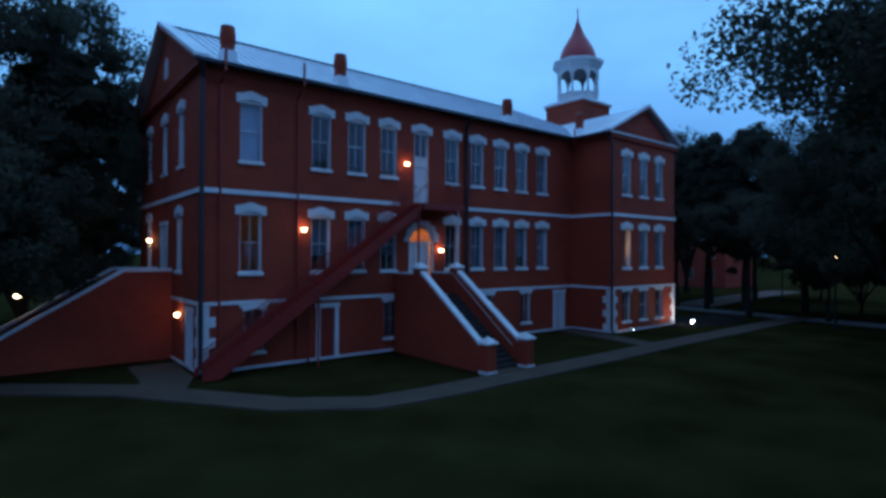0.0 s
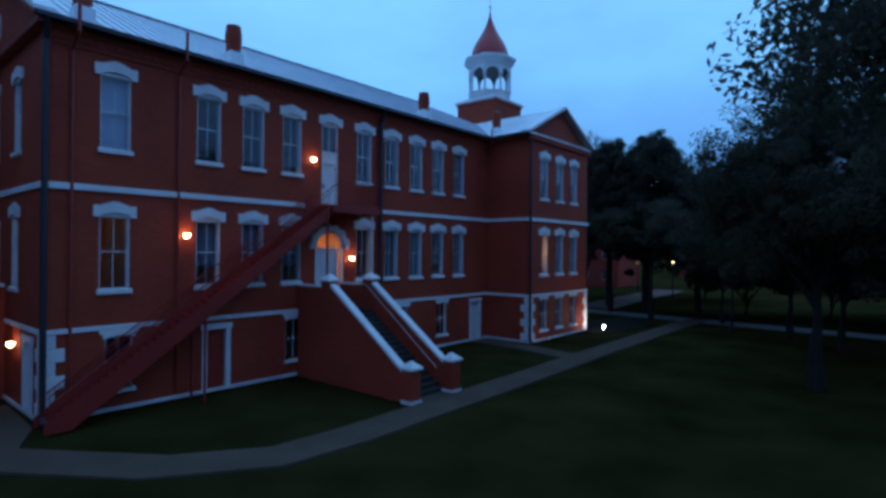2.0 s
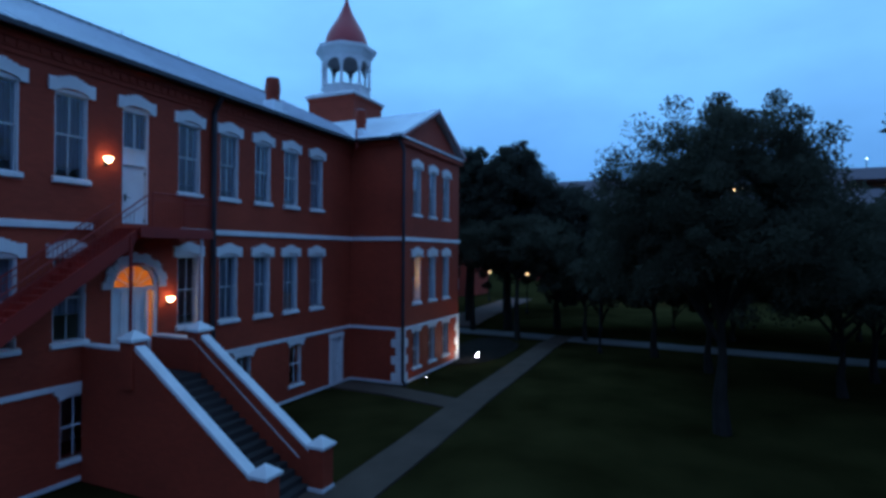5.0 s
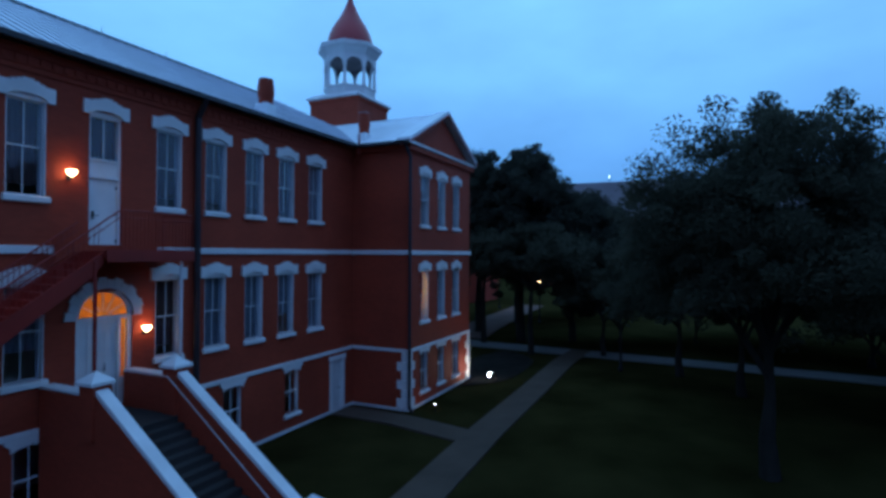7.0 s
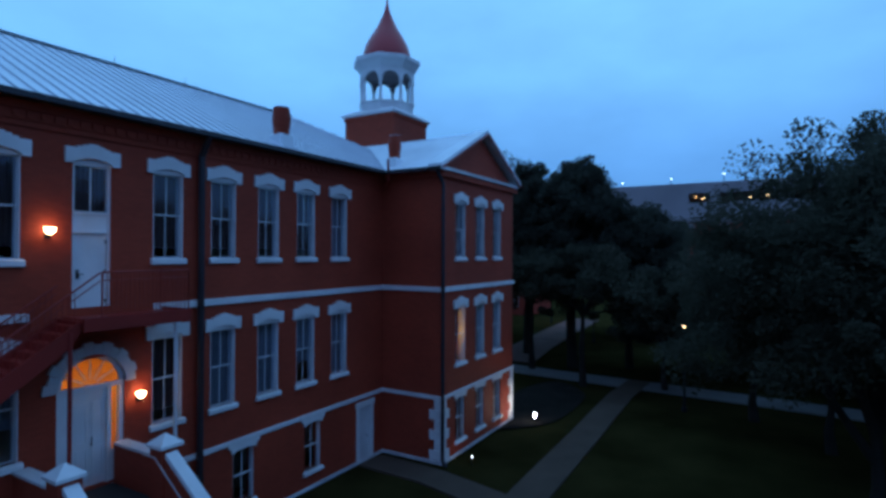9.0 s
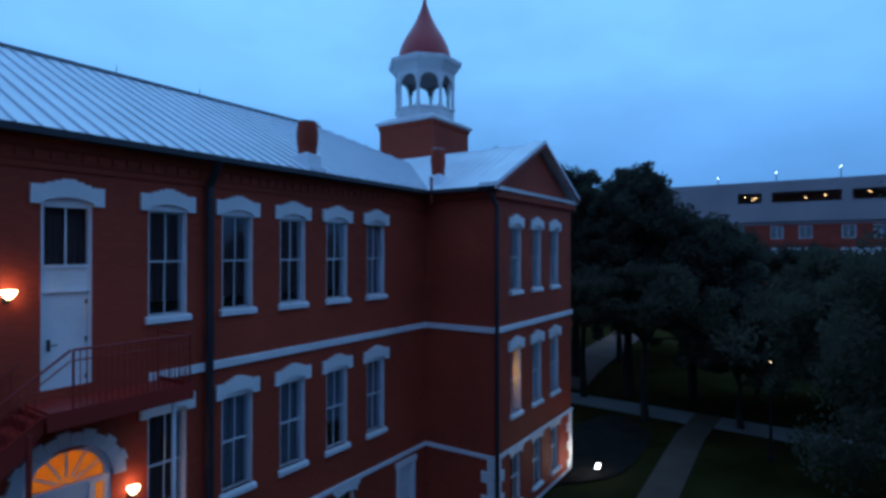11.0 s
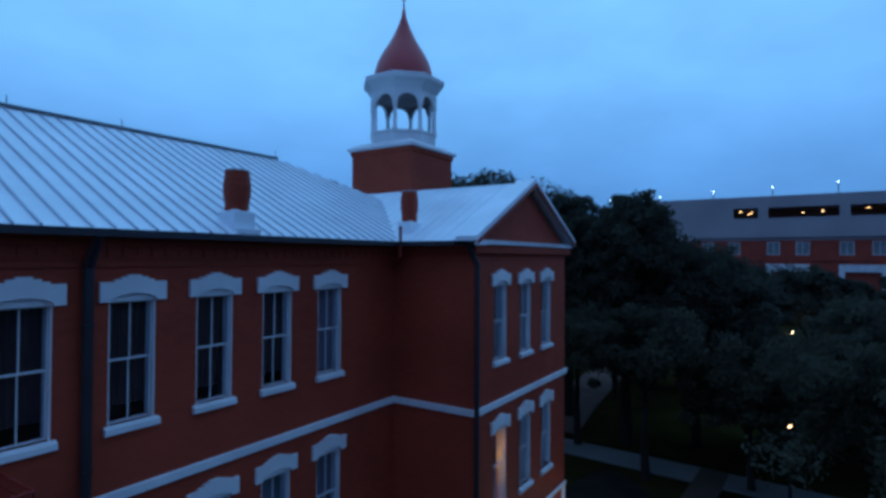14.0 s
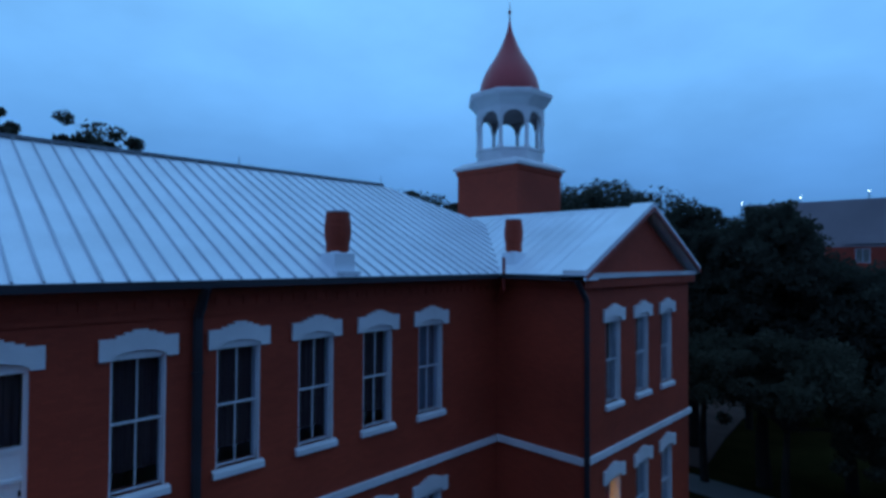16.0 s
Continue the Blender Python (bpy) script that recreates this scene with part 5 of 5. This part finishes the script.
FAR = [(46, -2, 16.9, 4.1), (48.5, -6, 13.2, 4.8), (50, 9.5, 19.1, 6.8), (47, 14.5, 19.5, 6.5), (49, -10, 7.2, 4.6), (52, -16, 7.6, 5.0), (57, -22, 9.8, 6.5), (52, -30, 10.4, 7), (66, 14, 20, 8), (44, 24, 20, 7),
       (50, -42, 14, 8), (40, -50, 15, 8), (26, -48, 16, 8), (54, 26, 20, 9), (19, 33, 23.6, 4.8), (13, 34.5, 23.4, 4.4), (-3, 27, 19.5, 7), (66, -2, 9.0, 6), (89, -13.5, 11.6, 6.6), (92, -25, 11.0, 6.8), (96, -38, 11.5, 7.0), (47.5, -20.5, 10, 5.0), (46, -27, 10.5, 5.5), (-20, 28, 18, 8), (-24, 10, 17, 8), (-30, 20, 18, 8), (-34, 5, 17, 8), (58, 2, 11.5, 5), (44.5, 4.0, 11.5, 3.6), (43, -35, 11.4, 7), (50.5, 3.6, 17.2, 4.0), (-40, -8, 15, 8), (-28, -2, 13, 6)]
for i, (x, y, h, s) in enumerate(FAR):
    near_row = 42 < x < 53 and -8 < y < 17
    seen = x > 40 and y > -30 or x > 10 and y > 30
    tree(x, y, h, s, 40 + i, 0.36 if near_row else 0.5 if x == 58 else 0.08, 420 if near_row else 170, 130 if near_row else 120 if seen else 50, 0.15 if near_row else 0.2 if seen else 0.3, "dark tree standing in the dusk behind the grounds", LEAF_FAR, 0.9, group="far trees")


# ---- a brick house beyond the far lamp ----
far_house = empty("brick_house", pose(80, 24, 0), "low red brick house behind the trees, dimly lit by a lamp", "building")
HOUSE_HOLES = [(x, x + 1.1, z, z + 1.7) for x in (1.6, 5.0, 8.4, 11.8, 15.2) for z in (1.2, 4.6)]
placed("wall", wall_mesh("wall", 18.0, 0, 7.4, 0.35, HOUSE_HOLES, FAR_BRICK), far_house, pose(0, 9, 0, 0, 0, -90))
for hx, hy, lng, turn in ((0, -9, 10, 0), (10, -9, 18, 90), (10, 9, 10, 180)):
    placed("wall", wall_mesh("wall", lng - 0.7, 0, 7.4, 0.35, [], FAR_BRICK), far_house, pose(hx + (0.35 if turn == 0 else -0.35 if turn == 180 else 0), hy + (0.35 if turn == 90 else 0), 0, 0, 0, turn))
bm = bmesh.new()
extrude(bm, [(-0.5, -9.4, 7.4), (5, -9.4, 10.2), (10.5, -9.4, 7.4)], (0, 18.8, 0))
part("roof", bm, SEAM, far_house)
for a, b, c, d in HOUSE_HOLES:
    bm = bmesh.new()
    for p, q, r, t in ((a, a + 0.08, c, d), (b - 0.08, b, c, d), (a + 0.08, b - 0.08, c, c + 0.08), (a + 0.08, b - 0.08, d - 0.08, d), (a + 0.08, b - 0.08, (c + d) / 2 - 0.03, (c + d) / 2 + 0.03)):
        box(bm, 0.06, 0.14, 9 - q, 9 - p, r, t)
    f = part("window", bm, WHITE_OLD, far_house)
    bm = bmesh.new()
    box(bm, 0.1, 0.106, 9 - b + 0.08, 9 - a - 0.08, c + 0.08, d - 0.08)
    part("pane", bm, GLASS, f)


# ---- the parking garage far behind ----
garage = empty("parking_garage", pose(138, -32, 0), "large concrete and brick parking garage with lit decks", "building")
GL = 112.0
garage_part = lambda name, bm, mat, label="", parent=None: part(name, bm, mat, parent or garage, label)
bays, y = [], 24.8
while y > -40:
    bays += [(y - 11.9, y)]
    y -= 13.6
bays += [(26.6, 31.1)]
holes = [(GL / 2 - b, GL / 2 - a, 21.0, 23.15) for a, b in bays]
wins = sorted(GL / 2 - y0 for k in range(-2, 6) for y0 in (23.9 - k * 12.1, 18.9 - k * 12.1) if 0 < GL / 2 - y0 < GL - 2)
holes_b = [(w - 1.15, w + 1.15, 13.45, 16.1) for w in wins]
placed("deck_wall", wall_mesh("deck_wall", GL, 16.4, 25.5, 0.6, holes, GARAGE), garage, pose(0, GL / 2, 0, 0, 0, -90))
placed("brick_wall", wall_mesh("brick_wall", GL, 0, 16.398, 0.6, holes_b, FAR_BRICK), garage, pose(0, GL / 2, 0, 0, 0, -90))
for x0, x1, z0, z1 in ((0.61, 40, 16.4, 16.9), (0.61, 40, 23.9, 24.4), (18, 18.4, 0, 23.9), (0.61, 40, 11.4, 11.9)):
    bm = bmesh.new()
    box(bm, x0, x1, -GL / 2, GL / 2, z0, z1)
    garage_part("deck", bm, GARAGE)
bm = bmesh.new()
box(bm, -0.25, -0.002, -GL / 2, GL / 2, 12.3, 12.75)
garage_part("stringcourse", bm, FAR_BRICK)
bm = bmesh.new()
box(bm, -0.5, -0.002, -GL / 2, 39.0, 17.0, 18.6)
garage_part("ledge", bm, GARAGE)
for w in wins:
    yy = GL / 2 - w
    bm = bmesh.new()
    for a, b, c, d in ((yy - 1.15, yy - 1.0, 13.45, 16.1), (yy + 1.0, yy + 1.15, 13.45, 16.1), (yy - 1.0, yy + 1.0, 13.45, 13.6), (yy - 1.0, yy + 1.0, 15.95, 16.1), (yy - 0.06, yy + 0.06, 13.6, 15.95)):
        box(bm, 0.05, 0.2, a, b, c, d)
    f = garage_part("window", bm, WHITE_OLD)
    bm = bmesh.new()
    box(bm, 0.1, 0.108, yy - 1.0, yy + 1.0, 13.6, 15.95)
    part("pane", bm, GLASS, f)
    # added panel behind the glass; its tan stands for warm light inside
    bm = bmesh.new()
    box(bm, 0.35, 0.4, yy - 1.1, yy + 1.1, 13.5, 16.0)
    part("blind", bm, LIT_WINDOW_TAN, f, "tan panel with the warm light of the window in its colour")
for yy in (22.0, 9.9, -2.2, -14.3):
    bm = bmesh.new()
    box(bm, -0.8, -0.003, yy - 4.2, yy + 3.2, 10.2, 11.6)
    for e in (yy - 4.2, yy + 2.3):
        box(bm, -0.8, -0.003, e, e + 0.9, 3.0, 10.2)
    garage_part("portal", bm, WHITE_OLD, "pale portal round an entrance bay")
for k, (a, b) in enumerate(bays):
    for t, z in ((0.22 + 0.05 * (k % 3), 22.3), (0.5 - 0.07 * (k % 4), 22.0), (0.75, 22.6))[: 2 + k % 2]:
        bm = bmesh.new()
        yy = a + (b - a) * t
        box(bm, 3.2, 3.5, yy - 0.13, yy + 0.13, z, z + 0.14)
        garage_part("deck_lamp", bm, BULB_FAR, "glowing deck lamp")
for k in range(9):
    yy = 58.2 - k * 11.35
    z = 26.5 + 0.4 * k if k < 5 else 28.0
    bm = bmesh.new()
    tube(bm, (5, yy, 24.4), (5, yy, z), 0.08)
    p = garage_part("lamp_pole", bm, DARK)
    bm = bmesh.new()
    turned(bm, [(0.08, z), (0.13, z + 0.08), (0.13, z + 0.2), (0.05, z + 0.28)], 8, 0, 5, yy)
    part("lamp_head", bm, BULB_SKY, p, "glowing cool white lamp head")
